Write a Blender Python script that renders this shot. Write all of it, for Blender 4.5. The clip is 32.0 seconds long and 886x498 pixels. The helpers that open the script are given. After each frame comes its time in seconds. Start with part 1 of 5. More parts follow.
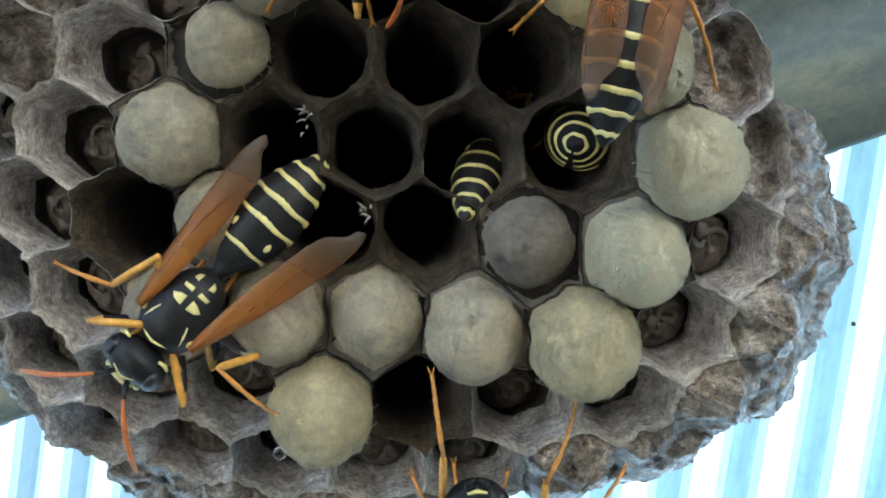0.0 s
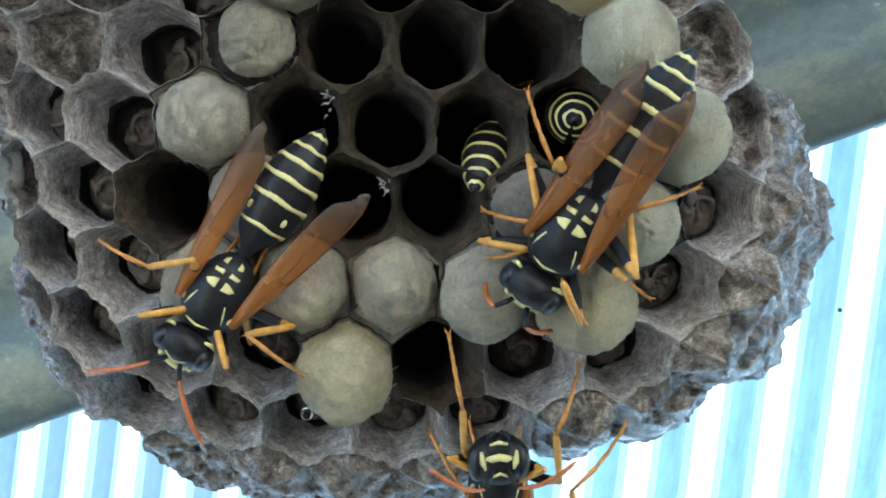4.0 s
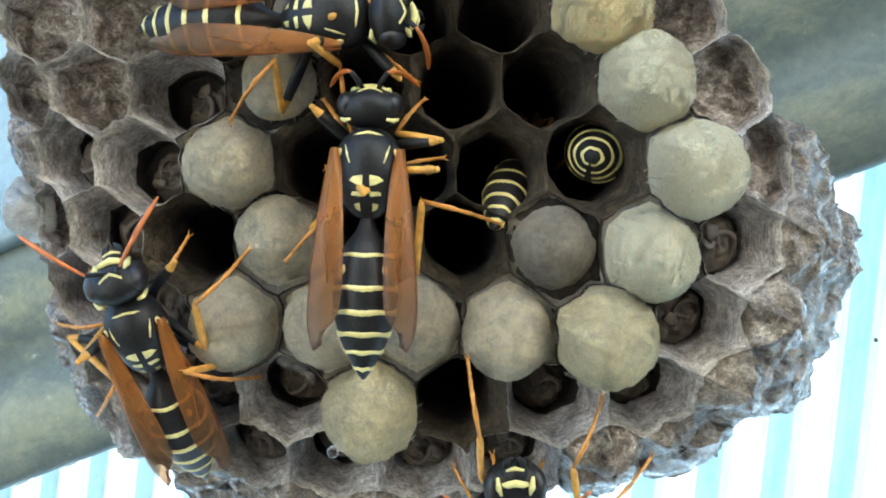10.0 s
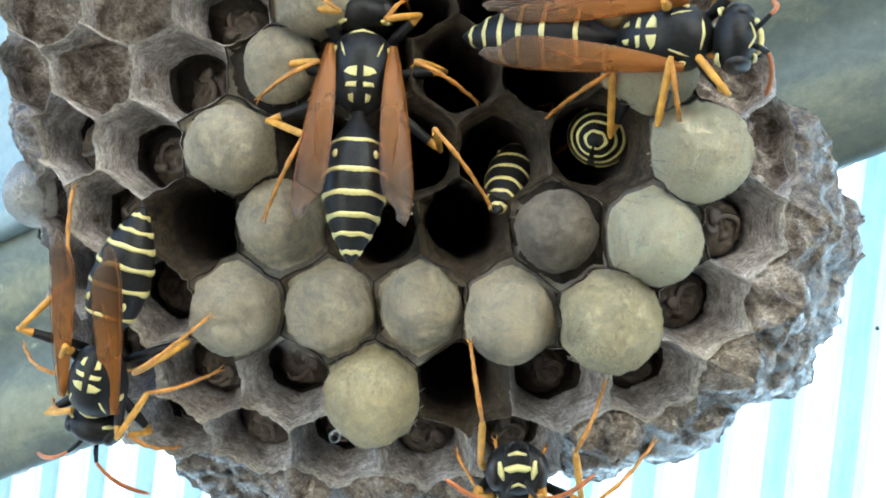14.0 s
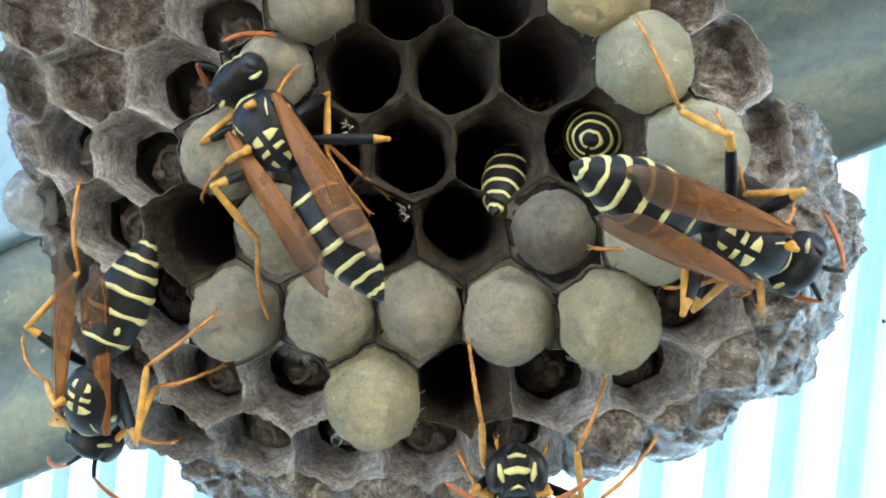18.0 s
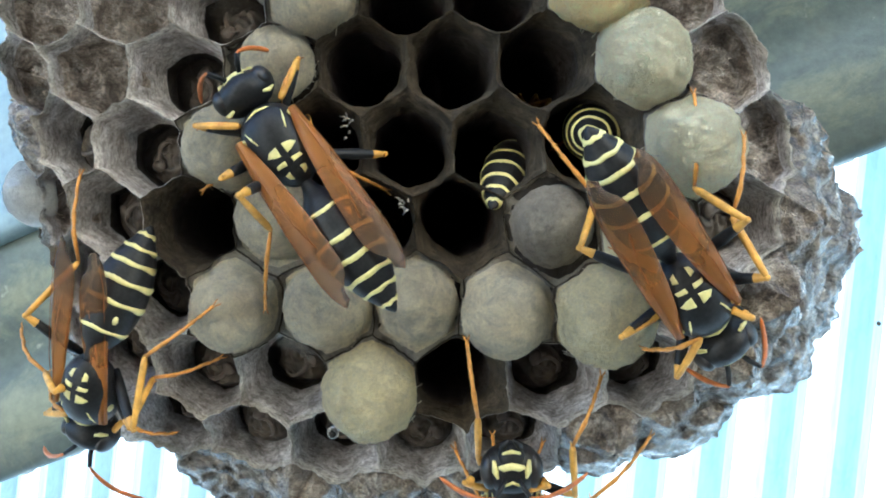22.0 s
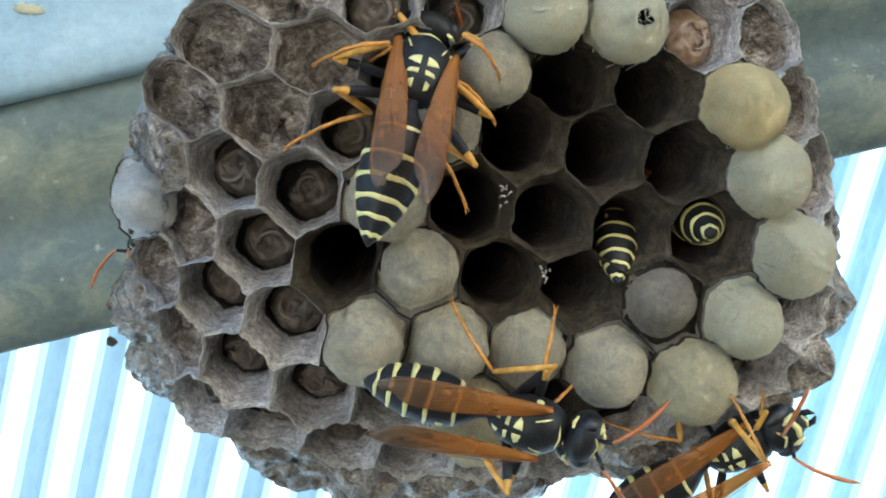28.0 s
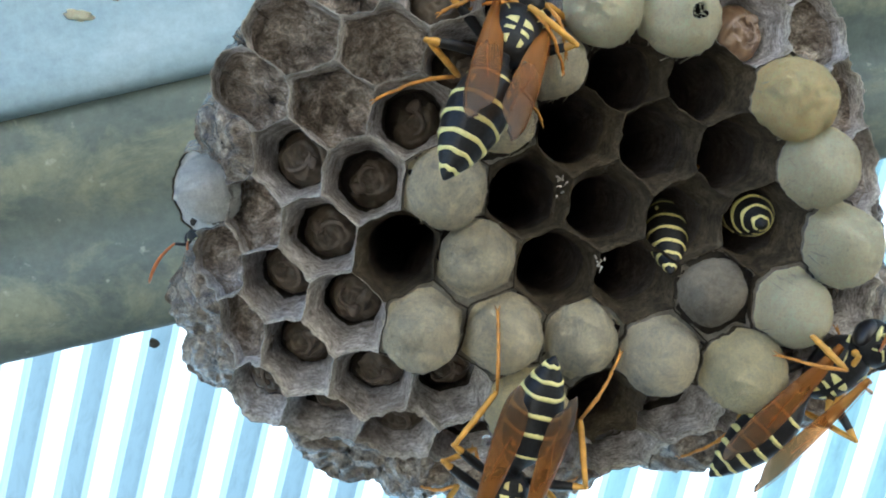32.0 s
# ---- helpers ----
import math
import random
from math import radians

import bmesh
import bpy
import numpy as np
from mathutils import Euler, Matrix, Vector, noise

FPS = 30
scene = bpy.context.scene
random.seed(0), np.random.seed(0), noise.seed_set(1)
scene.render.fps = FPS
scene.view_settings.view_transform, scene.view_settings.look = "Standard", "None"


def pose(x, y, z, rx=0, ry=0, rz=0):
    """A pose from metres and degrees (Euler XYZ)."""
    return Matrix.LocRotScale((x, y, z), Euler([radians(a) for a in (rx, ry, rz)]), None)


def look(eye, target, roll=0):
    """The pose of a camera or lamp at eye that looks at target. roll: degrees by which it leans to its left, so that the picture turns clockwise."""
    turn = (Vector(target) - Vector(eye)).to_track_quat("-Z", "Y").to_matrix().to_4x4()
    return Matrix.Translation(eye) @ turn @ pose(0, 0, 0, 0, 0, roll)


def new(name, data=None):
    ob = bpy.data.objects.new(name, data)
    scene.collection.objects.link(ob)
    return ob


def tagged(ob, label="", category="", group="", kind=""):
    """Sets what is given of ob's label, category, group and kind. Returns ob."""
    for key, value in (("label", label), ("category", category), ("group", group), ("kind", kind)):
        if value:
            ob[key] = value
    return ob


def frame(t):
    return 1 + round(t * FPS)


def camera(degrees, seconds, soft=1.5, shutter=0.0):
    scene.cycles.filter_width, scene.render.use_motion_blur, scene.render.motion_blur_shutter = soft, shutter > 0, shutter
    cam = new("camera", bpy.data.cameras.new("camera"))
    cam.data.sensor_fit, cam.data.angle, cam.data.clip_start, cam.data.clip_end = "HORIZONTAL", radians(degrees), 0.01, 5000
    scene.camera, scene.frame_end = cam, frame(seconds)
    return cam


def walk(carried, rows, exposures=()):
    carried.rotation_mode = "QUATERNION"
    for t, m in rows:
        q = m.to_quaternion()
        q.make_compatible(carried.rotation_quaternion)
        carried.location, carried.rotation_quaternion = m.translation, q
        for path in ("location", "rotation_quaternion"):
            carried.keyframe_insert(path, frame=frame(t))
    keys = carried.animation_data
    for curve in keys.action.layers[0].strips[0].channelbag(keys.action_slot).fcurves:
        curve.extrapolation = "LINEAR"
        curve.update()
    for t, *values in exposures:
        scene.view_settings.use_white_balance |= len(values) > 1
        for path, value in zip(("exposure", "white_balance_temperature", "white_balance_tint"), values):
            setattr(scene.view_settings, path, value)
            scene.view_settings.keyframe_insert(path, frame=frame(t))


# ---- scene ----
MM = 0.001

# ---- camera and its path ----
cam = camera(45.0, 32.0, soft=1.9)
PATH = [
    (0, 0.00042, -0.05926, 0.00278, 87.34, -1.81, -1.18),
    (0.5, 0.00068, -0.05946, 0.00189, 88.16, -1.69, -1.07),
    (1, -0.00381, -0.06453, 0.00308, 88.96, -2.07, -2.40),
    (1.5, -0.00339, -0.06310, 0.00081, 88.43, -2.26, -2.52),
    (2, -0.00156, -0.06455, -0.00110, 88.80, -1.70, -2.38),
    (2.5, -0.00151, -0.06523, -0.00080, 88.81, -1.27, -1.79),
    (3, -0.00136, -0.06506, -0.00182, 89.51, -0.95, -1.57),
    (5.5, 0.00061, -0.06491, -0.00047, 89.78, -0.59, -0.41),
    (6, 0.00044, -0.06488, -0.00037, 90.15, -0.23, 0.12),
    (6.5, 0.00033, -0.06501, -0.00004, 90.05, -0.26, 0.23),
    (7, 0.00047, -0.06504, -0.00029, 90.43, -0.14, 0.32),
    (7.5, 0.00093, -0.06542, -0.00025, 90.40, -0.27, 1.06),
    (8, 0.00091, -0.06532, -0.00051, 90.49, -0.10, 0.98),
    (8.5, 0.00079, -0.06513, -0.00035, 90.51, -0.01, 0.86),
    (9, 0.00113, -0.06532, -0.00062, 90.95, 0.05, 1.34),
    (9.5, 0.00110, -0.06545, -0.00062, 91.14, -0.07, 1.27),
    (10, 0.00097, -0.06553, -0.00078, 91.15, -0.08, 1.12),
    (10.5, 0.00127, -0.06544, -0.00114, 91.17, -0.00, 1.31),
    (11, 0.00116, -0.06554, -0.00145, 91.52, -0.05, 1.35),
    (11.5, 0.00118, -0.06543, -0.00136, 91.37, -0.17, 1.25),
    (12, 0.00095, -0.06553, -0.00079, 90.92, -0.18, 1.02),
    (12.5, 0.00068, -0.06546, -0.00148, 91.26, -0.26, 1.08),
    (13, 0.00072, -0.06544, -0.00145, 90.99, -0.42, 1.27),
    (13.5, 0.00073, -0.06542, -0.00157, 91.04, -0.28, 1.18),
    (15.5, 0.00108, -0.06515, -0.00119, 90.35, 0.42, 1.17),
    (16, 0.00158, -0.06516, -0.00137, 90.57, 0.63, 1.36),
    (16.5, 0.00172, -0.06503, -0.00143, 90.51, 0.69, 1.28),
    (17, 0.00177, -0.06515, -0.00123, 90.60, 0.88, 1.51),
    (17.5, 0.00163, -0.06530, -0.00140, 91.03, 0.80, 1.65),
    (18, 0.00169, -0.06535, -0.00110, 90.69, 0.85, 1.77),
    (18.5, 0.00175, -0.06524, -0.00102, 90.57, 0.98, 1.68),
    (19, 0.00167, -0.06531, -0.00121, 90.87, 0.89, 1.56),
    (19.5, 0.00170, -0.06543, -0.00115, 90.97, 0.87, 1.60),
    (20, 0.00165, -0.06556, -0.00143, 91.21, 0.62, 1.81),
    (20.5, 0.00131, -0.06573, -0.00168, 90.91, 0.08, 1.59),
    (21, 0.00120, -0.06554, -0.00177, 90.54, 0.08, 1.29),
    (21.5, 0.00166, -0.06581, -0.00204, 91.15, 0.23, 1.87),
    (22, 0.00156, -0.06564, -0.00185, 91.01, 0.23, 1.56),
    (22.5, 0.00145, -0.06565, -0.00184, 90.96, 0.23, 1.56),
    (23, 0.00127, -0.06556, -0.00194, 91.16, -0.02, 1.19),
    (23.5, 0.00150, -0.06546, -0.00220, 91.23, -0.09, 1.27),
    (24, 0.00103, -0.06542, -0.00184, 90.81, -0.31, 0.90),
    (24.5, 0.00211, -0.06557, -0.00226, 90.81, -0.61, 1.65),
    (25, 0.00240, -0.06559, -0.00428, 92.03, -1.01, 1.90),
    (25.5, -0.00427, -0.06624, -0.00136, 89.66, -1.28, -0.72),
    (26, -0.01179, -0.06763, 0.00601, 85.79, -4.94, -5.44),
    (26.5, -0.02866, -0.06631, 0.01005, 82.45, -7.43, -11.50),
    (28.5, -0.03310, -0.06614, 0.01485, 80.35, -7.53, -16.82),
    (29, -0.03642, -0.06672, 0.01361, 80.46, -7.48, -16.76),
    (29.5, -0.03367, -0.06838, 0.01335, 81.45, -7.14, -16.17),
    (30, -0.03501, -0.06728, 0.01311, 81.62, -7.32, -16.16),
    (30.5, -0.03610, -0.06685, 0.01152, 81.92, -7.31, -15.40),
    (31, -0.03929, -0.06377, 0.01048, 81.43, -7.62, -17.25),
    (31.5, -0.03470, -0.06704, 0.01302, 81.21, -7.50, -16.47),
    (32, -0.03465, -0.06716, 0.01210, 81.63, -7.47, -16.31),
]
walk(cam, [(t, pose(x, y, z, rx, ry, rz)) for t, x, y, z, rx, ry, rz in PATH],
     exposures=[(t, e, k, 5) for t, e, k in ((0.0, 2.39, 5100), (1.0, 2.97, 5350), (2.0, 2.57, 4950), (3.0, 2.27, 4800), (5.5, 2.77, 5000), (12.0, 2.87, 5200), (24.5, 2.77, 4950), (25.0, 2.44, 4930),
                                              (26.0, 2.79, 5200), (29.0, 2.33, 5200), (30.0, 2.38, 5250), (30.6, 2.23, 5100), (31.0, 1.88, 4900), (31.5, 2.23, 5100), (32.0, 2.28, 5200))])

# ---- daylight: sun behind the translucent wall, open sky in front ----
world = bpy.data.worlds.new("world")
scene.world = world
world.use_nodes = True
wn = world.node_tree
sky = wn.nodes.new("ShaderNodeTexSky")
sky.sky_type, sky.sun_disc = "NISHITA", False
sky.sun_elevation, sky.sun_rotation = radians(48), radians(15)
wn.nodes["Background"].inputs["Strength"].default_value = 0.11
wn.links.new(sky.outputs["Color"], wn.nodes["Background"].inputs["Color"])
sun = new("sun", bpy.data.lights.new("sun", "SUN"))
sun.data.energy, sun.data.angle, sun.data.color = 5.0, radians(0.5), (1.0, 0.95, 0.86)
sun.matrix_world = look((0.26, 0.97, 1.12), (0, 0, 0))


# ---- materials ----
class Mat:
    """A node material with a principled shader."""

    def __init__(self, name, rough=0.6, metal=0.0):
        self.m = bpy.data.materials.new(name)
        self.m.use_nodes = True
        self.t = self.m.node_tree
        self.b = self.t.nodes["Principled BSDF"]
        self.b.inputs["Roughness"].default_value = rough
        self.b.inputs["Metallic"].default_value = metal

    def node(self, kind, **sets):
        n = self.t.nodes.new(kind)
        for key, value in sets.items():
            if key in n.inputs:
                n.inputs[key].default_value = value
        return n

    def link(self, a, b):
        self.t.links.new(a, b)

    def coords(self, which="Object", scale=(1, 1, 1)):
        c, m = self.node("ShaderNodeTexCoord"), self.node("ShaderNodeMapping", Scale=scale)
        self.link(c.outputs[which], m.inputs["Vector"])
        return m.outputs["Vector"]

    def noise(self, vec, scale, detail=4.0, rough=0.6, distort=0.0):
        n = self.node("ShaderNodeTexNoise", Scale=scale, Detail=detail, Roughness=rough, Distortion=distort)
        self.link(vec, n.inputs["Vector"])
        return n.outputs["Fac"]

    def ramp(self, fac, *stops):
        n = self.node("ShaderNodeValToRGB")
        e = n.color_ramp.elements
        while len(e) < len(stops):
            e.new(0.5)
        for k, (p, c) in zip(e, stops):
            k.position, k.color = p, (*c, 1)
        self.link(fac, n.inputs["Fac"])
        return n.outputs["Color"]

    def mix(self, fac, a, b, kind="MIX"):
        n = self.node("ShaderNodeMix")
        n.data_type, n.blend_type = "RGBA", kind
        for v, i in ((fac, 0), (a, 6), (b, 7)):
            if isinstance(v, (int, float)):
                n.inputs[i].default_value = v
            elif isinstance(v, tuple):
                n.inputs[i].default_value = (*v, 1)
            else:
                self.link(v, n.inputs[i])
        return n.outputs[2]

    def colour(self, c):
        if isinstance(c, tuple):
            self.b.inputs["Base Color"].default_value = (*c, 1)
        else:
            self.link(c, self.b.inputs["Base Color"])
        return self

    def bump(self, fac, strength=0.4, depth=0.0002):
        n = self.node("ShaderNodeBump", Strength=strength, Distance=depth)
        self.link(fac, n.inputs["Height"])
        self.link(n.outputs["Normal"], self.b.inputs["Normal"])
        return self

    def random(self):
        return self.node("ShaderNodeObjectInfo").outputs["Random"]


def add(mat, a, b, wa=1.0, wb=1.0):
    m1, m2, s = mat.node("ShaderNodeMath"), mat.node("ShaderNodeMath"), mat.node("ShaderNodeMath")
    m1.operation = m2.operation = "MULTIPLY"
    m1.inputs[1].default_value, m2.inputs[1].default_value = wa, wb
    mat.link(a, m1.inputs[0]), mat.link(b, m2.inputs[0])
    mat.link(m1.outputs[0], s.inputs[0]), mat.link(m2.outputs[0], s.inputs[1])
    return s.outputs[0]


def paper(name, rough, dark, mid, light, coat=0.0, depth=0.0003, through_share=0.0):
    """Chewed-wood paper: fibres laid along the wall, pale flecks, stains."""
    m = Mat(name, rough)
    ob = m.coords("Object")
    layers = m.noise(m.coords("UV", (0.35, 1.6, 1)), 1.0, 6, 0.7, 0.1)
    fibre = m.noise(m.coords("UV", (0.9, 5.2, 1)), 1.0, 5, 0.75, 0.2)
    fleck = m.noise(m.coords("UV", (3.0, 15.0, 1)), 1.0, 3, 0.6, 0.2)
    grain = m.noise(ob, 2600, 5, 0.75, 0.3)
    stain = m.noise(ob, 260, 6, 0.7)
    mottle = m.noise(ob, 800, 5, 0.7)
    c = m.ramp(add(m, layers, mottle, 0.6, 0.4), (0.38, dark), (0.5, mid), (0.63, light))
    strands = m.ramp(fibre, (0.36, (0.42, 0.39, 0.36)), (0.45, (0.85, 0.84, 0.83)), (0.51, (1.5, 1.5, 1.5)), (0.57, (0.82, 0.81, 0.8)), (0.66, (0.48, 0.45, 0.42)))
    c = m.mix(0.85, c, strands, "MULTIPLY")
    c = m.mix(m.ramp(fleck, (0.60, (0, 0, 0)), (0.70, (0.55, 0.55, 0.55))), c, light)
    c = m.mix(m.ramp(stain, (0.5, (0, 0, 0)), (0.72, (0.65, 0.65, 0.65))), c, (dark[0] * 0.8, dark[1] * 0.72, dark[2] * 0.62))
    c2 = m.mix(0.6, c, m.ramp(grain, (0.36, (0.6, 0.58, 0.56)), (0.5, (1.0, 1.0, 1.0)), (0.64, (1.35, 1.35, 1.35))), "MULTIPLY")
    m.colour(c2)
    high = add(m, layers, fibre, 0.8, 0.5)
    high = add(m, high, grain, 1.0, 0.4)
    high = add(m, high, mottle, 1.0, 0.8)
    m.bump(high, 1.0, depth)
    m.b.inputs["Coat Weight"].default_value = coat
    m.b.inputs["Coat Roughness"].default_value = 0.15
    m.b.inputs["Specular IOR Level"].default_value = 0.3
    if through_share:
        t, mixer = m.node("ShaderNodeBsdfTranslucent"), m.node("ShaderNodeMixShader", Fac=through_share)
        m.link(c2, t.inputs["Color"])
        m.link(m.b.outputs[0], mixer.inputs[1]), m.link(t.outputs[0], mixer.inputs[2])
        m.link(mixer.outputs[0], m.t.nodes["Material Output"].inputs["Surface"])
    return m.m


def lacquer(name, dark, mid, light):
    """Varnished outer paper, wrinkled like foil."""
    m = Mat(name, 0.27)
    ob = m.coords("Object")
    tone = m.noise(ob, 700, 6, 0.7, 0.5)
    folds = None
    for scale, squeeze, share in ((1700, (1, 1, 1.5), 1.0), (4200, (1.3, 1, 0.8), 0.7)):
        n = m.noise(m.coords("Object", squeeze), scale, 3, 0.55, 0.9)
        off, size = m.node("ShaderNodeMath"), m.node("ShaderNodeMath")
        off.operation, size.operation = "SUBTRACT", "ABSOLUTE"
        off.inputs[1].default_value = 0.5
        m.link(n, off.inputs[0]), m.link(off.outputs[0], size.inputs[0])
        folds = size.outputs[0] if folds is None else add(m, folds, size.outputs[0], 1.0, share)
    c = m.ramp(tone, (0.36, dark), (0.5, mid), (0.66, light))
    c = m.mix(0.8, c, m.ramp(folds, (0.0, (1.7, 1.68, 1.64)), (0.08, (0.95, 0.95, 0.95)), (0.26, (0.42, 0.4, 0.37))), "MULTIPLY")
    m.colour(c)
    m.bump(add(m, folds, m.noise(ob, 3800, 3, 0.6), -1.0, 0.12), 1.0, 0.0008)
    m.b.inputs["Coat Weight"].default_value = 0.6
    m.b.inputs["Coat Roughness"].default_value = 0.14
    return m.m


PAPER = paper("grey_paper", 0.75, (0.250, 0.215, 0.194), (0.480, 0.439, 0.412), (0.769, 0.741, 0.732), 0.0, 0.00055, 0.1)
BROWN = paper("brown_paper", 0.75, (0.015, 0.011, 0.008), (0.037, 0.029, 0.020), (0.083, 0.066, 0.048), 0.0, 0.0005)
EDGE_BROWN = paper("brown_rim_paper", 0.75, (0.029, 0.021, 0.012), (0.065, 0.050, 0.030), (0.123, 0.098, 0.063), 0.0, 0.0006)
# old brood stain, darkened further for the shade deep in cells
STAINED_SHADED = paper("stained_shaded_paper", 0.6, (0.017, 0.013, 0.009), (0.035, 0.026, 0.019), (0.063, 0.049, 0.037), 0.1, 0.0005)
RIM = paper("pale_rim_paper", 0.7, (0.291, 0.260, 0.217), (0.485, 0.452, 0.400), (0.718, 0.697, 0.647), 0.0, 0.0004, 0.1)
LACQUER = lacquer("lacquered_paper", (0.095, 0.070, 0.048), (0.251, 0.199, 0.146), (0.523, 0.443, 0.344))
GLAZED = lacquer("glazed_paper", (0.167, 0.133, 0.107), (0.436, 0.361, 0.295), (0.922, 0.838, 0.749))


def silk(name, a, b, spots, wet=0.12):
    """Felted silk of a cell cap: matted threads, soft darker patches, specks."""
    m = Mat(name, 0.66)
    ob = m.coords("Object")
    big = m.noise(ob, 330, 5, 0.65, 0.3)
    patch = m.noise(ob, 1500, 6, 0.75, 0.5)
    peaks = ((0.40, (0, 0, 0)), (0.47, (0.35, 0.35, 0.35)), (0.5, (1, 1, 1)), (0.53, (0.35, 0.35, 0.35)), (0.60, (0, 0, 0)))
    one = m.ramp(m.noise(m.coords("Object", (1, 1.6, 0.8)), 2300, 4, 0.65, 1.6), *peaks)
    two = m.ramp(m.noise(m.coords("Object", (1.5, 0.8, 1.2)), 1800, 4, 0.65, 2.4), *peaks)
    mat = add(m, one, two, 0.5, 0.5)
    c = m.ramp(add(m, big, patch, 0.5, 0.5), (0.40, a), (0.60, b))
    blots = m.ramp(m.noise(ob, 640, 7, 0.75, 0.7), (0.48, (0, 0, 0)), (0.68, (spots, spots, spots)))
    c = m.mix(blots, c, (0.33, 0.295, 0.22))
    c = m.mix(0.7, c, m.ramp(mat, (0.0, (0.86, 0.845, 0.82)), (0.25, (1.03, 1.03, 1.03)), (0.7, (1.25, 1.25, 1.22))), "MULTIPLY")
    specks = m.ramp(m.noise(m.coords("Object", (1.0, 1.0, 2.0)), 1300, 4, 0.65, 0.6), (0.64, (0, 0, 0)), (0.74, (0.4, 0.4, 0.4)))
    c = m.mix(specks, c, (0.2, 0.17, 0.12))
    m.colour(c)
    m.bump(add(m, add(m, big, patch, 1.3, 0.7), mat, 1.0, 0.5), 1.0, 0.00062)
    m.b.inputs["Sheen Weight"].default_value = 0.15
    m.b.inputs["Coat Weight"].default_value = wet
    m.b.inputs["Coat Roughness"].default_value = 0.2 if wet > 0.5 else 0.42
    return m.m


SILK = {"grey": silk("grey_silk", (0.645, 0.548, 0.355), (0.93, 0.822, 0.555), 0.65),
        "olive": silk("olive_silk", (0.707, 0.593, 0.303), (0.957, 0.823, 0.458), 0.3),
        "cream": silk("cream_silk", (0.936, 0.815, 0.50), (0.980, 0.93, 0.63), 0.1),
        "yellow": silk("yellow_silk", (0.936, 0.684, 0.268), (0.980, 0.834, 0.389), 0.1),
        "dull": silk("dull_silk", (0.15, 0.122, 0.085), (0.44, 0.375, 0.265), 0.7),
        "white": silk("white_silk", (0.80, 0.78, 0.72), (0.95, 0.93, 0.87), 0.1, 0.9)}


def plain(name, colour, rough, coat=0.0, grain=1200, vary=0.25, bump=0.15, gloss=0.5):
    m = Mat(name, rough)
    n = m.noise(m.coords("Object"), grain, 4, 0.6)
    lo, hi = tuple(v * (1 - vary) for v in colour), tuple(min(1, v * (1 + vary)) for v in colour)
    m.colour(m.ramp(n, (0.3, lo), (0.7, hi)))
    m.bump(n, bump, 0.00006)
    m.b.inputs["Coat Weight"].default_value = coat
    m.b.inputs["Coat Roughness"].default_value = 0.2
    m.b.inputs["Specular IOR Level"].default_value = gloss
    return m.m


BLACK = plain("black_chitin", (0.014, 0.0135, 0.0135), 0.44, 0.05, 5200, 0.35, 0.3, 0.2)
YELLOW = plain("yellow_chitin", (0.62, 0.55, 0.21), 0.42, 0.1, 2600, 0.15)
ORANGE = plain("orange_leg", (0.46, 0.205, 0.033), 0.5, 0.05, 1900, 0.4, 0.3, 0.35)
GOLD = plain("amber_leg", (0.53, 0.275, 0.042), 0.5, 0.05, 1500, 0.35, 0.3, 0.35)
RUST = plain("rust_antenna", (0.42, 0.12, 0.018), 0.45, 0.1, 1500, 0.25)
EYE = plain("dark_eye", (0.010, 0.008, 0.0075), 0.42, 0.0, 6000, 0.4)
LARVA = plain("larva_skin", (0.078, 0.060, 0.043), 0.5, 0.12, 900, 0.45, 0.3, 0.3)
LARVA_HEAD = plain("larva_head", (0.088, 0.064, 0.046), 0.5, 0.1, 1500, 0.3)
PUPA = plain("tan_pupa", (0.162, 0.099, 0.055), 0.45, 0.2, 900, 0.35, 0.3)
def film():
    """Clear dried silk, crumpled like cellophane."""
    m = Mat("dried_silk_film", 0.12)
    m.colour((0.75, 0.72, 0.64))
    m.bump(m.noise(m.coords("Object"), 1400, 5, 0.7, 1.0), 1.0, 0.0008)
    clear, mixer = m.node("ShaderNodeBsdfTransparent"), m.node("ShaderNodeMixShader", Fac=0.06)
    m.b.inputs["Coat Weight"].default_value = 1.0
    m.link(clear.outputs[0], mixer.inputs[1]), m.link(m.b.outputs[0], mixer.inputs[2])
    m.link(mixer.outputs[0], m.t.nodes["Material Output"].inputs["Surface"])
    return m.m


FILM = film()
WATER = Mat("water_drop", 0.03)
WATER.colour((1, 1, 1))
WATER.b.inputs["Transmission Weight"].default_value, WATER.b.inputs["IOR"].default_value = 1.0, 1.33
WATER = WATER.m


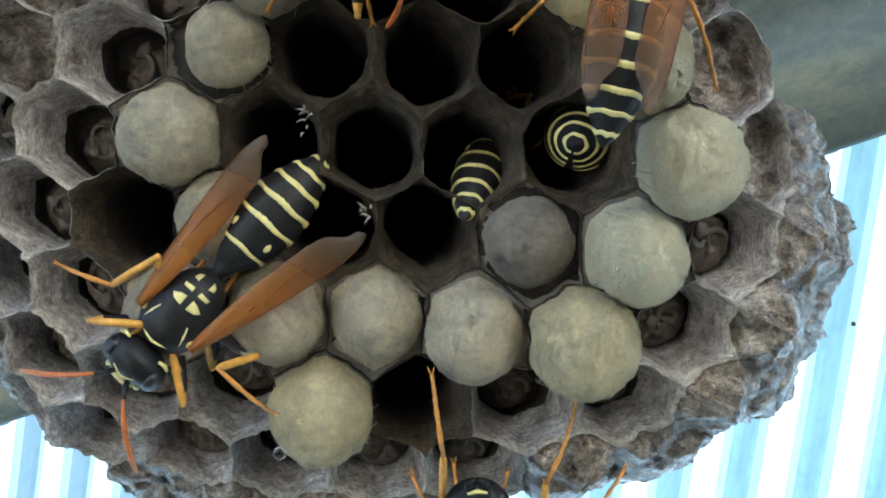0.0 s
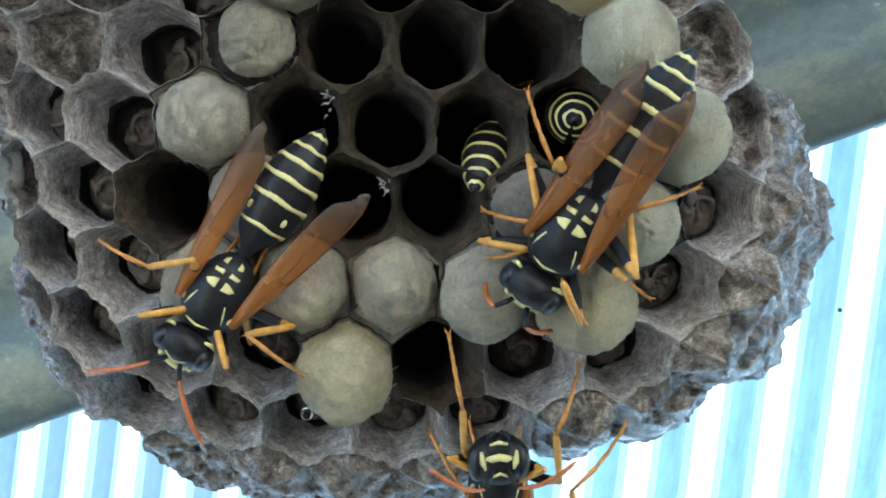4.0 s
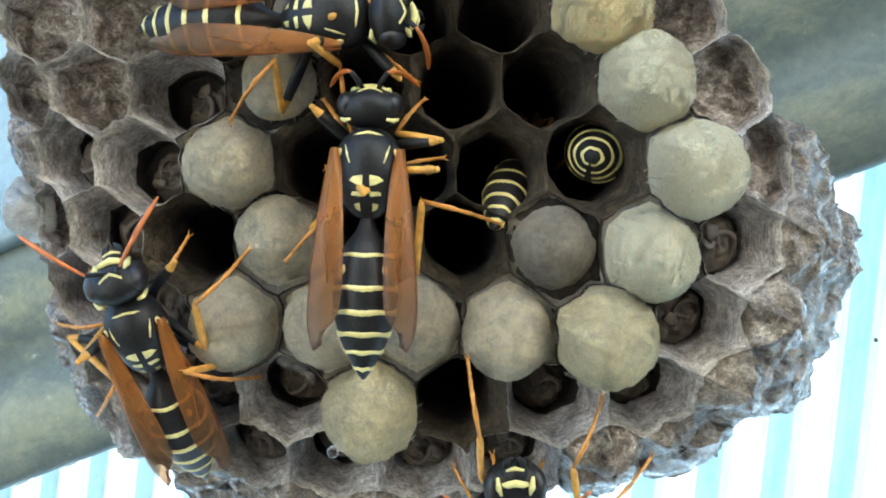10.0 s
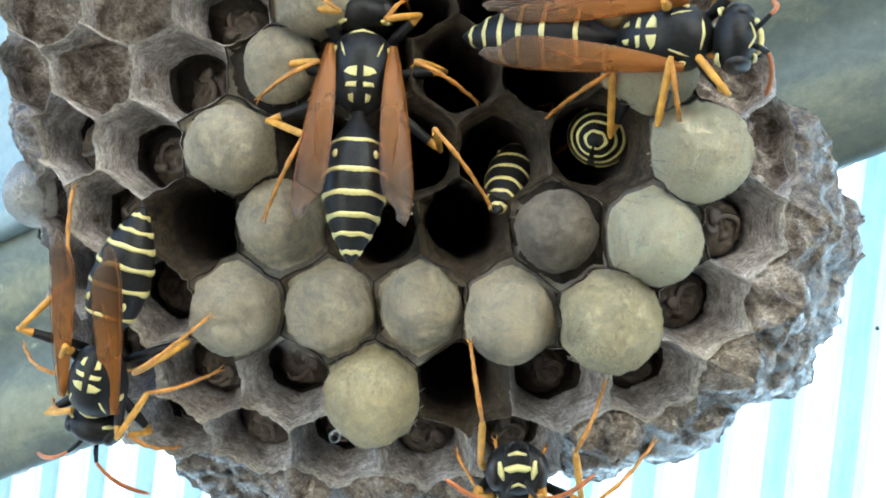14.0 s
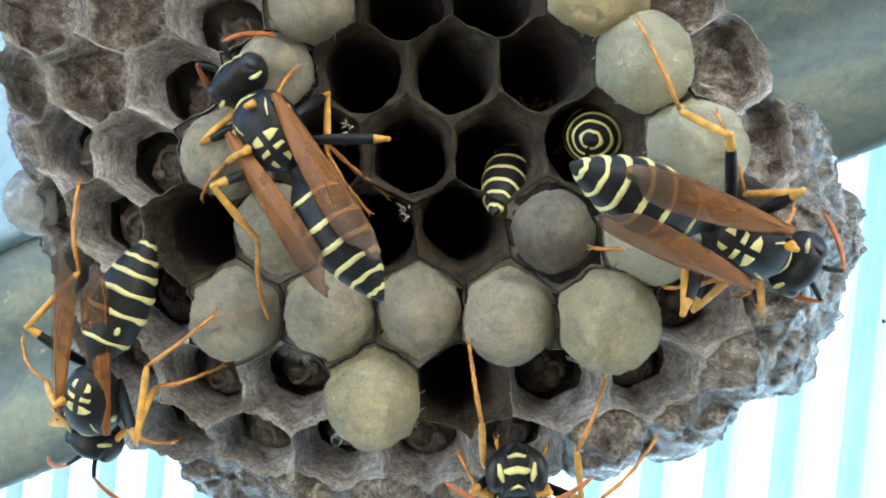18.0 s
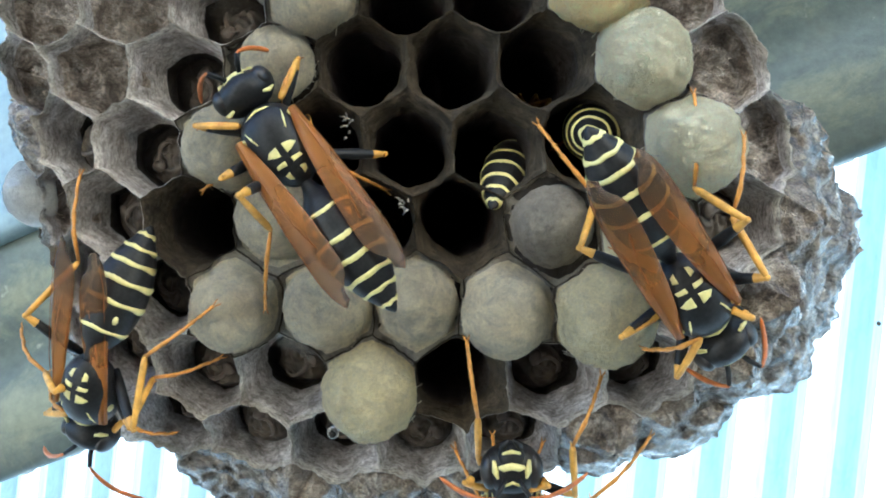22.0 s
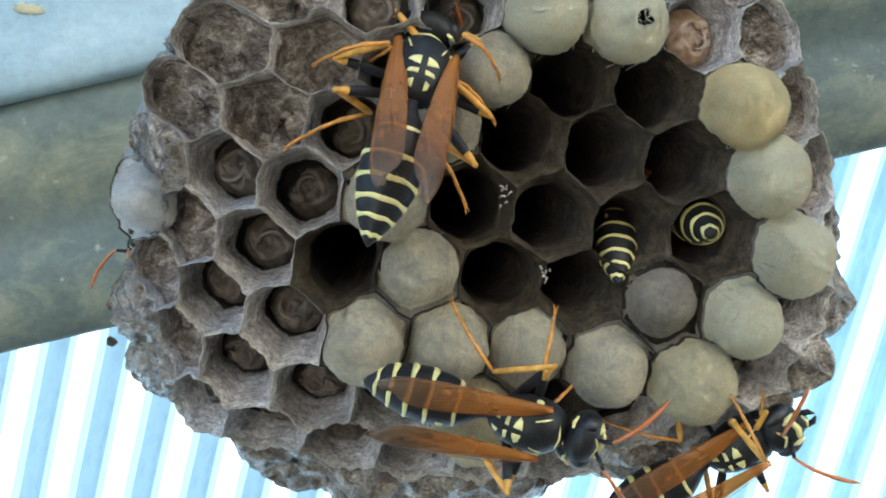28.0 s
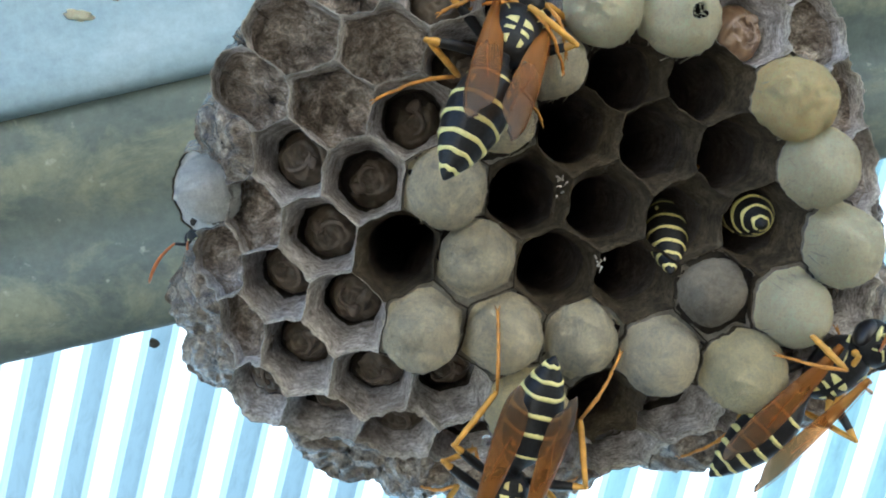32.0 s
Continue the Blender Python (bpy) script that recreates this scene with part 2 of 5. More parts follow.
def wing_material():
    """Rusty wing skin, dusky towards the tip, that lets light through."""
    m = Mat("amber_wing", 0.34)
    n = m.noise(m.coords("Object", (0.2, 1, 1)), 2200, 4, 0.65)
    split = m.node("ShaderNodeSeparateXYZ")
    m.link(m.coords("Object", (95, 95, 95)), split.inputs[0])
    along = add(m, split.outputs["X"], n, 1.0, 0.12)
    c = m.ramp(along, (0.1, (0.37, 0.155, 0.024)), (0.6, (0.32, 0.14, 0.034)), (0.85, (0.17, 0.11, 0.06)), (1.02, (0.24, 0.19, 0.14)))
    c = m.mix(0.7, c, m.ramp(n, (0.32, (0.8, 0.78, 0.75)), (0.68, (1.15, 1.15, 1.15))), "MULTIPLY")
    m.colour(c)
    m.bump(n, 0.25, 0.00008)
    clear, mixer = m.node("ShaderNodeBsdfTransparent"), m.node("ShaderNodeMixShader")
    m.link(m.ramp(along, (0.2, (0.86, 0.55, 0.27)), (0.9, (0.66, 0.5, 0.36))), clear.inputs["Color"])
    m.link(m.ramp(along, (0.3, (0.5, 0.5, 0.5)), (0.9, (0.3, 0.3, 0.3))), mixer.inputs["Fac"])
    m.link(clear.outputs[0], mixer.inputs[1]), m.link(m.b.outputs[0], mixer.inputs[2])
    m.link(mixer.outputs[0], m.t.nodes["Material Output"].inputs["Surface"])
    return m.m


WING = wing_material()
VEIN = plain("brown_vein", (0.15, 0.06, 0.018), 0.6, 0.0, 1200, 0.25, 0.15, 0.1)


def translucent(name, colour, share):
    """Weathered plastic that lets daylight through: fine drawn streaks and blotchy dirt."""
    m = Mat(name, 0.35)
    n = m.noise(m.coords("Object", (1, 1, 0.2)), 60, 4, 0.6)
    c = m.ramp(n, (0.3, tuple(v * 0.8 for v in colour)), (0.7, colour))
    streak = m.noise(m.coords("Object", (1, 1, 0.02)), 1100, 3, 0.6)
    c = m.mix(0.35, c, m.ramp(streak, (0.35, (0.66, 0.7, 0.72)), (0.6, (1.05, 1.05, 1.05))), "MULTIPLY")
    dirt = m.noise(m.coords("Generated", (1, 1, 60)), 2.5, 6, 0.75, 0.4)
    c = m.mix(0.35, c, m.ramp(dirt, (0.36, (0.5, 0.49, 0.47)), (0.56, (1.0, 1.0, 1.0))), "MULTIPLY")
    m.colour(c)
    t, mixer = m.node("ShaderNodeBsdfTranslucent"), m.node("ShaderNodeMixShader", Fac=share)
    m.link(c, t.inputs["Color"])
    m.link(m.b.outputs[0], mixer.inputs[1]), m.link(t.outputs[0], mixer.inputs[2])
    m.link(mixer.outputs[0], m.t.nodes["Material Output"].inputs["Surface"])
    return m.m


SHEET = translucent("blue_tinted_sheet", (0.095, 0.138, 0.16), 0.7)
# brighter cyan tint for the right half, paler tint for groove sides
SHEET_CYAN = translucent("cyan_tinted_sheet", (0.115, 0.185, 0.20), 0.7)
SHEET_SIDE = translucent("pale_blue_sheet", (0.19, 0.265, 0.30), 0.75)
RIB = translucent("white_rib", (0.52, 0.575, 0.595), 0.9)


def beam_material(name, a, b, c, rough, metal):
    m = Mat(name, rough, metal)
    ob = m.coords("Object")
    big = m.noise(m.coords("Object", (0.4, 1, 1)), 70, 5, 0.65)
    fine = m.noise(ob, 900, 5, 0.7)
    col = m.ramp(big, (0.3, a), (0.5, b), (0.7, c))
    col = m.mix(0.4, col, m.ramp(fine, (0.3, (0.6, 0.6, 0.6)), (0.7, (1.2, 1.2, 1.2))), "MULTIPLY")
    m.colour(col)
    m.bump(fine, 0.3, 0.0002)
    return m.m


def lichen_beam():
    """Grey-green paint with yellowish lichen settled along two bands."""
    m = Mat("weathered_green_beam", 0.62)
    ob = m.coords("Object")
    big = m.noise(m.coords("Object", (0.5, 1, 1)), 90, 6, 0.7, 0.3)
    fine = m.noise(ob, 900, 5, 0.7)
    col = m.ramp(big, (0.34, (0.066, 0.087, 0.078)), (0.5, (0.102, 0.126, 0.111)), (0.66, (0.138, 0.156, 0.128)))
    split = m.node("ShaderNodeSeparateXYZ")
    m.link(m.coords("Object"), split.inputs[0])
    wave = m.node("ShaderNodeMath")
    wave.operation = "SINE"
    high = m.node("ShaderNodeMath")
    high.operation = "MULTIPLY_ADD"
    high.inputs[1].default_value, high.inputs[2].default_value = 2 * math.pi / 0.0135, -0.75
    m.link(split.outputs["Z"], high.inputs[0]), m.link(high.outputs[0], wave.inputs[0])
    spread = add(m, wave.outputs[0], m.noise(m.coords("Object", (0.6, 1, 1)), 190, 6, 0.72, 0.4), 0.11, 1.0)
    col = m.mix(m.ramp(spread, (0.47, (0, 0, 0)), (0.68, (0.85, 0.85, 0.85))), col, (0.22, 0.23, 0.152))
    spots = m.ramp(m.noise(ob, 420, 3, 0.6), (0.66, (0, 0, 0)), (0.74, (0.5, 0.5, 0.5)))
    col = m.mix(spots, col, (0.42, 0.44, 0.36))
    col = m.mix(0.5, col, m.ramp(fine, (0.3, (0.65, 0.65, 0.65)), (0.7, (1.25, 1.25, 1.25))), "MULTIPLY")
    m.colour(col)
    m.bump(fine, 0.3, 0.0002)
    return m.m


BEAM = lichen_beam()
ZINC = beam_material("galvanised_steel", (0.178, 0.261, 0.317), (0.264, 0.365, 0.422), (0.374, 0.470, 0.519), 0.5, 0.1)
SOIL = beam_material("dark_gravel", (0.045, 0.043, 0.035), (0.07, 0.065, 0.052), (0.10, 0.094, 0.077), 0.9, 0.0)
# two colours for the unseen walls that block and bounce light
SHADE_BOARD = beam_material("dark_brown_board", (0.03, 0.022, 0.014), (0.045, 0.034, 0.022), (0.07, 0.053, 0.035), 0.8, 0.0)

BOUNCE = beam_material("cream_plaster", (0.76, 0.64, 0.45), (0.82, 0.70, 0.50), (0.87, 0.76, 0.57), 0.85, 0.0)


# ---- helpers for meshes ----
def mesh_of(name, bm, *materials, smooth=True):
    me = bpy.data.meshes.new(name)
    bm.normal_update()
    bm.to_mesh(me)
    bm.free()
    for m in materials:
        me.materials.append(m)
    if smooth:
        me.polygons.foreach_set("use_smooth", [True] * len(me.polygons))
    return me


def part(name, data, parent=None, label="", m=None):
    ob = new(name, data)
    if parent:
        ob.parent = parent
    if m is not None:
        ob.matrix_basis = m
    return tagged(ob, label) if label else ob


def skin(bm, rings, closed=True, cap_first=False, cap_last=False, material=0):
    """Quads between rings of points, each ring a list of the same length."""
    vs = [[bm.verts.new(p) for p in ring] for ring in rings]
    n = len(vs[0])
    for a, b in zip(vs, vs[1:]):
        for i in range(n if closed else n - 1):
            f = bm.faces.new((a[i], a[(i + 1) % n], b[(i + 1) % n], b[i]))
            f.material_index = material
    for flag, ring in ((cap_first, vs[0][::-1]), (cap_last, vs[-1])):
        if flag:
            bm.faces.new(ring).material_index = material
    return vs


def tube(bm, points, radii, seg=8, flat=1.0, material=0):
    """A tube through points with a radius at each; flat squeezes it in z."""
    rings = []
    pts = [Vector(p) for p in points]
    for i, p in enumerate(pts):
        d = (pts[min(i + 1, len(pts) - 1)] - pts[max(i - 1, 0)]).normalized()
        side = d.cross(Vector((0, 0, 1)))
        side = side.normalized() if side.length > 1e-4 else Vector((0, 1, 0))
        up = side.cross(d)
        rings.append([p + radii[i] * (math.cos(a) * side + flat * math.sin(a) * up)
                      for a in (2 * math.pi * k / seg for k in range(seg))])
    skin(bm, rings, True, True, True, material)


def box(bm, x0, x1, y0, y1, z0, z1):
    v = [bm.verts.new(p) for p in ((x0, y0, z0), (x1, y0, z0), (x1, y1, z0), (x0, y1, z0),
                                   (x0, y0, z1), (x1, y0, z1), (x1, y1, z1), (x0, y1, z1))]
    for q in ((0, 3, 2, 1), (4, 5, 6, 7), (0, 1, 5, 4), (1, 2, 6, 5), (2, 3, 7, 6), (3, 0, 4, 7)):
        bm.faces.new([v[i] for i in q])


# ---- structure: ground and translucent wall ----
# unseen ground, its colour kept dark so less light bounces up
bm = bmesh.new()
bmesh.ops.create_grid(bm, x_segments=40, y_segments=40, size=60)
for v in bm.verts:
    v.co.z = -1.4 + 0.03 * noise.noise(v.co * 0.7)
tagged(new("ground", mesh_of("ground", bm, SOIL)), "dark damp gravel round the shelter", "ground", kind="structure")
WALL = pose(0.0, 0.046, -0.005, 0, 0, -14)
FLUTE = WALL @ pose(0, 0, 0, 0, 6.5, 0)
PITCH, FLUTES, FIRST_FLUTE = 0.0061, 56, -0.1666
LAST_FLUTE = FIRST_FLUTE + FLUTES * PITCH
bm = bmesh.new()
for x0, x1, z0, z1 in ((-1.2, FIRST_FLUTE, -1.3, 0.9), (LAST_FLUTE, 1.2, -1.3, 0.9), (FIRST_FLUTE, LAST_FLUTE, 0.3, 0.9), (FIRST_FLUTE, LAST_FLUTE, -1.3, -0.3)):
    box(bm, x0, x1, 0.0, 0.002, z0, z1)
wall = tagged(new("wall_sheet", mesh_of("wall_sheet", bm, RIB, smooth=False)),
              "blue and white translucent ribbed plastic sheet, bright with sun behind it", "wall", kind="structure")
wall.matrix_world = FLUTE


def strip(prof, name, *materials):
    """A drawn profile; its outermost faces take the second material."""
    bm = bmesh.new()
    skin(bm, [[(x, y, z) for x, y in prof] for z in (-0.3, 0.3)], False)
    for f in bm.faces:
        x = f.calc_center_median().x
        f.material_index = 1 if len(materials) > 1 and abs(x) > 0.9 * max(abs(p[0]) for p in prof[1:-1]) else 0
    return mesh_of(name, bm, *materials, smooth=False)


rib_mesh = strip([(-0.00115, 0.0), (-0.0007, -0.0006), (0.0007, -0.0006), (0.00115, 0.0)], "rib", RIB)
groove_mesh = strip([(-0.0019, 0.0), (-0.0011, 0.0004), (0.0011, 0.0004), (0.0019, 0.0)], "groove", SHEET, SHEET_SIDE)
cyan_mesh = groove_mesh.copy()
cyan_mesh.materials[0] = SHEET_CYAN
for k in range(FLUTES):
    part("rib", rib_mesh, wall, "", pose(FIRST_FLUTE + (k + 0.28) * PITCH, 0, 0))
    part("groove", groove_mesh if k < FLUTES // 2 else cyan_mesh, wall, "dull blue groove" if k < FLUTES // 2 else "clear cyan groove", pose(FIRST_FLUTE + (k + 0.78) * PITCH, 0, 0))

# dried specks on the sheet
SPECKS = [(-29.1, 52.6, -19.6, 0.55), (-24.6, 51.4, -17.0, 0.3), (39.5, 35.4, -7.2, 0.2)]
for x, y, z, r in SPECKS:
    bm = bmesh.new()
    bmesh.ops.create_icosphere(bm, subdivisions=3, radius=r * MM)
    for v in bm.verts:
        v.co *= 1 + 0.5 * noise.noise(v.co * 1600 + Vector((x, z, 0)))
        v.co.y *= 0.3
    part("speck", mesh_of("speck", bm, SOIL), wall, "dried brown speck", FLUTE.inverted() @ pose(x * MM, y * MM, z * MM))

# ---- unseen light helpers: one wall bounces sun, two boards block light ----
def slab(name, x0, x1, y0, y1, z0, z1, material, words):
    bm = bmesh.new()
    box(bm, x0, x1, y0, y1, z0, z1)
    return tagged(new(name, mesh_of(name, bm, material, smooth=False)), words, "wall", kind="structure")


slab("wall_yard", -2.2, 4.4, -2.32, -2.2, -1.45, 4.6, BOUNCE, "sunlit cream plaster wall across the yard")
slab("wall_front", -0.32, 0.24, -0.57, -0.55, -1.4, 0.7, SHADE_BOARD, "dark brown boards facing the nest")
slab("wall_low", 0.24, 1.5, -0.57, -0.55, -1.4, 0.14, SHADE_BOARD, "low dark brown board wall facing the nest")

# ---- purlin: steel profile in front of the sheet ----
purlin = tagged(new("purlin"), "weathered grey-green purlin with a pale galvanised upper flange", "beam")
purlin.matrix_world = WALL @ pose(0, -0.0035, -0.0012, 0, -20.4, 0)


def bar(prof, x0=-0.6, x1=0.6, n=40):
    bm = bmesh.new()
    skin(bm, [[(x0 + (x1 - x0) * i / n, y + 0.0004 * noise.noise((x0 * 40 + i, y * 90, z * 90)), z)
               for y, z in prof] for i in range(n + 1)], True, True, True)
    return bm


# web: softly rolled, with a shallow trough between two low swellings
part("web", mesh_of("web", bar([(0.003, 0.0), (-0.0006, 0.0), (-0.0012, 0.0004), (-0.0015, 0.0012), (-0.0018, 0.003), (-0.0019, 0.005), (-0.0017, 0.007), (-0.0012, 0.0088),
                                (-0.0006, 0.0102), (-0.0003, 0.0118), (-0.0004, 0.0135), (-0.0009, 0.0155), (-0.0013, 0.018), (-0.0013, 0.021), (-0.0009, 0.0235), (-0.0003, 0.0252), (0.003, 0.0252)]), BEAM), purlin)
part("flange", mesh_of("flange", bar([(0.0, 0.0249), (-0.0016, 0.0254), (-0.0021, 0.0262), (-0.0019, 0.0285), (-0.0012, 0.034), (-0.0007, 0.0375), (-0.0010, 0.0395), (-0.0004, 0.042), (0.0005, 0.05), (0.0015, 0.062), (0.0044, 0.12), (0.0052, 0.12), (0.0052, 0.0249)]), ZINC),
     purlin, "pale blue-grey galvanised flange")
for name, x, y, z, size, words in (("droppings", -39.7, 50.9, 14.9, (1.45, 0.22, 0.55), "pale dried splash"), ("fleck", -36.2, 50.2, 17.1, (0.4, 0.12, 0.25), "pale fleck of dirt"),
                                   ("fleck", -37.3, 50.7, 14.6, (0.3, 0.1, 0.2), "pale fleck of dirt")):
    bm = bmesh.new()
    bmesh.ops.create_icosphere(bm, subdivisions=4, radius=1.0)
    for v in bm.verts:
        grow = 1 + 0.45 * noise.noise(v.co * 1.6 + Vector((x, 0, 0))) + 0.15 * noise.noise(v.co * 5)
        v.co = Vector((v.co.x * size[0], v.co.y * size[1], v.co.z * size[2])) * grow * MM
    part(name, mesh_of(name, bm, SILK["dull"] if name == "fleck" else SILK["cream"]), purlin, words, purlin.matrix_world.inverted() @ pose(x * MM, y * MM, z * MM, 0, 0, -14))

# ---- the comb: hexagonal cells on a domed face ----
# smooth face of the comb over the lattice (u along a row, v from row to row), in millimetres
FACE = [(-2.24, 0.0, 4.69), (17.17, -3.0, -0.3), (0.32, 0.86, -14.74), (-0.24, -2.46, -0.11), (0.26, -0.5, -0.28),
        (-0.02, 1.06, -0.85), (-0.26, 0.91, 0.05), (0.2, 0.36, 0.58), (0.02, 1.04, 0.43), (0.03, 1.25, 0.41),
        (0.13, 1.14, 0.21), (-0.29, -0.43, -0.17), (-0.09, -0.07, 0.26), (0.26, -0.11, 0.13), (0.05, -0.19, 0.24)]
POWERS = [(d - j, j) for d in range(5) for j in range(d + 1)]
# how far single cells have grown out of line
SHIFT_A = {(-3.5, 3): (.3, 0, .1), (-3, 2): (.3, -.1, 0), (-3, 4): (.5, -.2, .2), (-2.5, 1): (.2, 0, .4), (-2.5, 3): (-.2, .2, .6),
           (-2, 2): (-.2, -.3, -.1), (-4, 2): (1.6, 0, .9), (-2, 4): (-.6, .3, .4), (-1.5, 1): (-.3, -.1, -.4), (-1.5, 3): (-.3, -.7, -.1), (-1, 0): (-.4, .3, .2),
           (-1, 2): (.4, .5, -.1), (-1, 4): (0, -.2, -.7), (-.5, -1): (-.2, -.3, -.3), (-.5, 3): (-.2, -.1, -.5), (0, 0): (.4, .7, .6),
           (0, 2): (.1, .5, .5), (.5, 1): (-.1, -.5, 0), (.5, 3): (.2, .3, 0), (1, -2): (-.1, .2, -.4)}
SHIFT_B = {(1, 0): (-.1, 0, .6), (1, 2): (.3, .4, .1), (1, 4): (-.1, -.6, -.6), (1.5, -1): (.1, .3, .1), (1.5, 1): (-.1, -1, -.2),
           (1.5, 3): (.2, .5, .3), (2, -2): (-.1, .1, -.5), (2, 0): (.2, -.4, .4), (2, 2): (.3, .8, .7), (2, 4): (-.7, 0, .1),
           (2.5, 1): (-.5, -.6, -.5), (2.5, 3): (-.1, -.1, -.3), (3, 0): (-.1, -.2, .4), (3.5, -1): (.5, -.1, -.3), (3.5, 1): (-.2, .5, .5),
           (3.5, 3): (.1, -.4, -.4), (4, 2): (.1, 0, -.5), (4, 4): (.1, .1, .4), (4.5, 1): (-.2, -.2, -.5), (4.5, 3): (.2, -.1, .2)}
SHIFT = {**SHIFT_A, **SHIFT_B, (-1, 6): (.8, 1.0, 1.6), (-3.5, 1): (1.2, .8, 0), (-4, 4): (1.6, 1, 0), (-3.5, 5): (2, 1, .3),
         (6.5, 1): (-2.2, .5, 0), (7, 2): (-.8, .6, -.6), (6.5, 3): (-1.4, .5, -.6), (6, 4): (-1.2, .5, .2), (4.5, 5): (-1.2, .6, .6)}
FIRST = {-4: (-1, 3), -3: (-1.5, 3.5), -2: (-2, 4), -1: (-2.5, 4.5), 0: (-3, 5), 1: (-3.5, 6.5), 2: (-4, 7), 3: (-3.5, 6.5),
         4: (-4, 6), 5: (-3.5, 4.5), 6: (-1, 2)}
CELLS = [(a + k, v) for v, (a, b) in FIRST.items() for k in range(int(b - a) + 1)]
INSIDE = set(CELLS)
HUB = Vector((-3.0, 44.0, 4.0))


def edge_of(v):
    return FIRST[max(-4, min(6, v))]


def lattice(u, v):
    """Place of a lattice point on the comb's face; the outermost ring bends back."""
    cu, cv = max(-3.2, min(5.2, u)), max(-2.2, min(5.0, v))
    a, b = (cu - 1.5) / 3, (cv - 1.2) / 3
    p = Vector((0, 0, 0))
    for (i, j), c in zip(POWERS, FACE):
        p += Vector(c) * (a ** i * b ** j)
    over_u, over_v = u - cu, v - cv
    p += Vector(((4.9 if over_u > 0 else 2.6) * over_u, 3.4 * abs(over_u) + 0.9 * over_u ** 2, 0))
    p += Vector((0, (2.6 if over_v > 0 else 0.9) * abs(over_v) + 0.6 * over_v ** 2, -4.1 * over_v))
    lo, hi = edge_of(v)
    rim = max(0.0, lo + 0.6 - u, u - hi + 0.6)
    p.y += 2.0 * rim
    return p


def shifted(u, v):
    s = SHIFT.get((u, v))
    p = lattice(u, v)
    return p + Vector(s) if s else p


STEPS = [(1, 0), (0.5, -1), (-0.5, -1), (-1, 0), (-0.5, 1), (0.5, 1)]


def corners(u, v):
    c = shifted(u, v)
    near = [shifted(u + a, v + b) for a, b in STEPS]
    out = []
    for i in range(6):
        p = (c + near[i] + near[(i + 1) % 6]) / 3
        a, b = STEPS[i], STEPS[(i + 1) % 6]
        if (u + a[0], v + a[1]) not in INSIDE and (u + b[0], v + b[1]) not in INSIDE:
            p = p.lerp(c, 0.04)
        out.append(p)
    return c, out


EDGE = 12          # points along one side of a cell
KINDS = {}
for cell in CELLS:
    KINDS[cell] = "grub"
for cell in ((1, 0), (2, 0), (3, 0), (.5, 1), (1.5, 1), (2.5, 1), (3.5, 1), (1.5, -1), (2.5, -1), (-1, 2), (1, 2), (2, 2), (2, 4)):
    KINDS[cell] = "deep"
CAPS = {(0, 0): (2.5, "grey"), (4, 0): (2.95, "cream"), (-.5, 1): (2.8, "grey"), (4.5, 1): (2.95, "cream"), (0, 2): (2.7, "grey"),
        (4, 2): (2.7, "cream"), (-.5, 3): (2.75, "grey"), (.5, 3): (2.8, "grey"), (1.5, 3): (2.6, "grey"), (2.5, 3): (2.8, "grey"),
        (3.5, 3): (3.15, "olive"), (1, 4): (3.15, "olive"), (.5, -1): (2.55, "grey"), (3.5, -1): (3.05, "yellow"), (1, -2): (2.8, "cream"),
        (2, -2): (2.75, "cream"), (-4, 2): (2.5, "white"), (3, 2): (2.6, "dull")}
for cell in CAPS:
    KINDS[cell] = "cap"
for cell in CELLS:
    lo, hi = edge_of(cell[1])
    inner_lump = 0 < cell[1] < 6 and cell[0] >= hi - 1
    if (cell[0] <= lo or cell[0] >= hi or inner_lump or cell[1] in (-4, 6)) and cell not in CAPS:
        KINDS[cell] = "lump" if cell[1] > -1 else "shallow"
for cell in ((-3.5, 3), (-3, 4), (-3, 2), (5, 0), (5.5, 1)):
    KINDS[cell] = "shallow"
for cell in ((-2.5, -1), (-1.5, -1), (-2, -2), (-3, 0), (-2, 0)):
    KINDS[cell] = "shallow"


def ripple(p, scale, amount, seed=0.0):
    return amount * noise.noise((p[0] * scale + seed, p[1] * scale, p[2] * scale))


nest = tagged(new("wasp_nest"), "grey paper wasp nest, open comb of hexagonal cells and pale caps", "wasp nest")
nest.location = (0, 0, 0)


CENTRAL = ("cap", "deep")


def grub_depth(u, v):
    return 3.5 + 1.3 * noise.noise((u * 1.7 + 4, v * 2.3, 6))


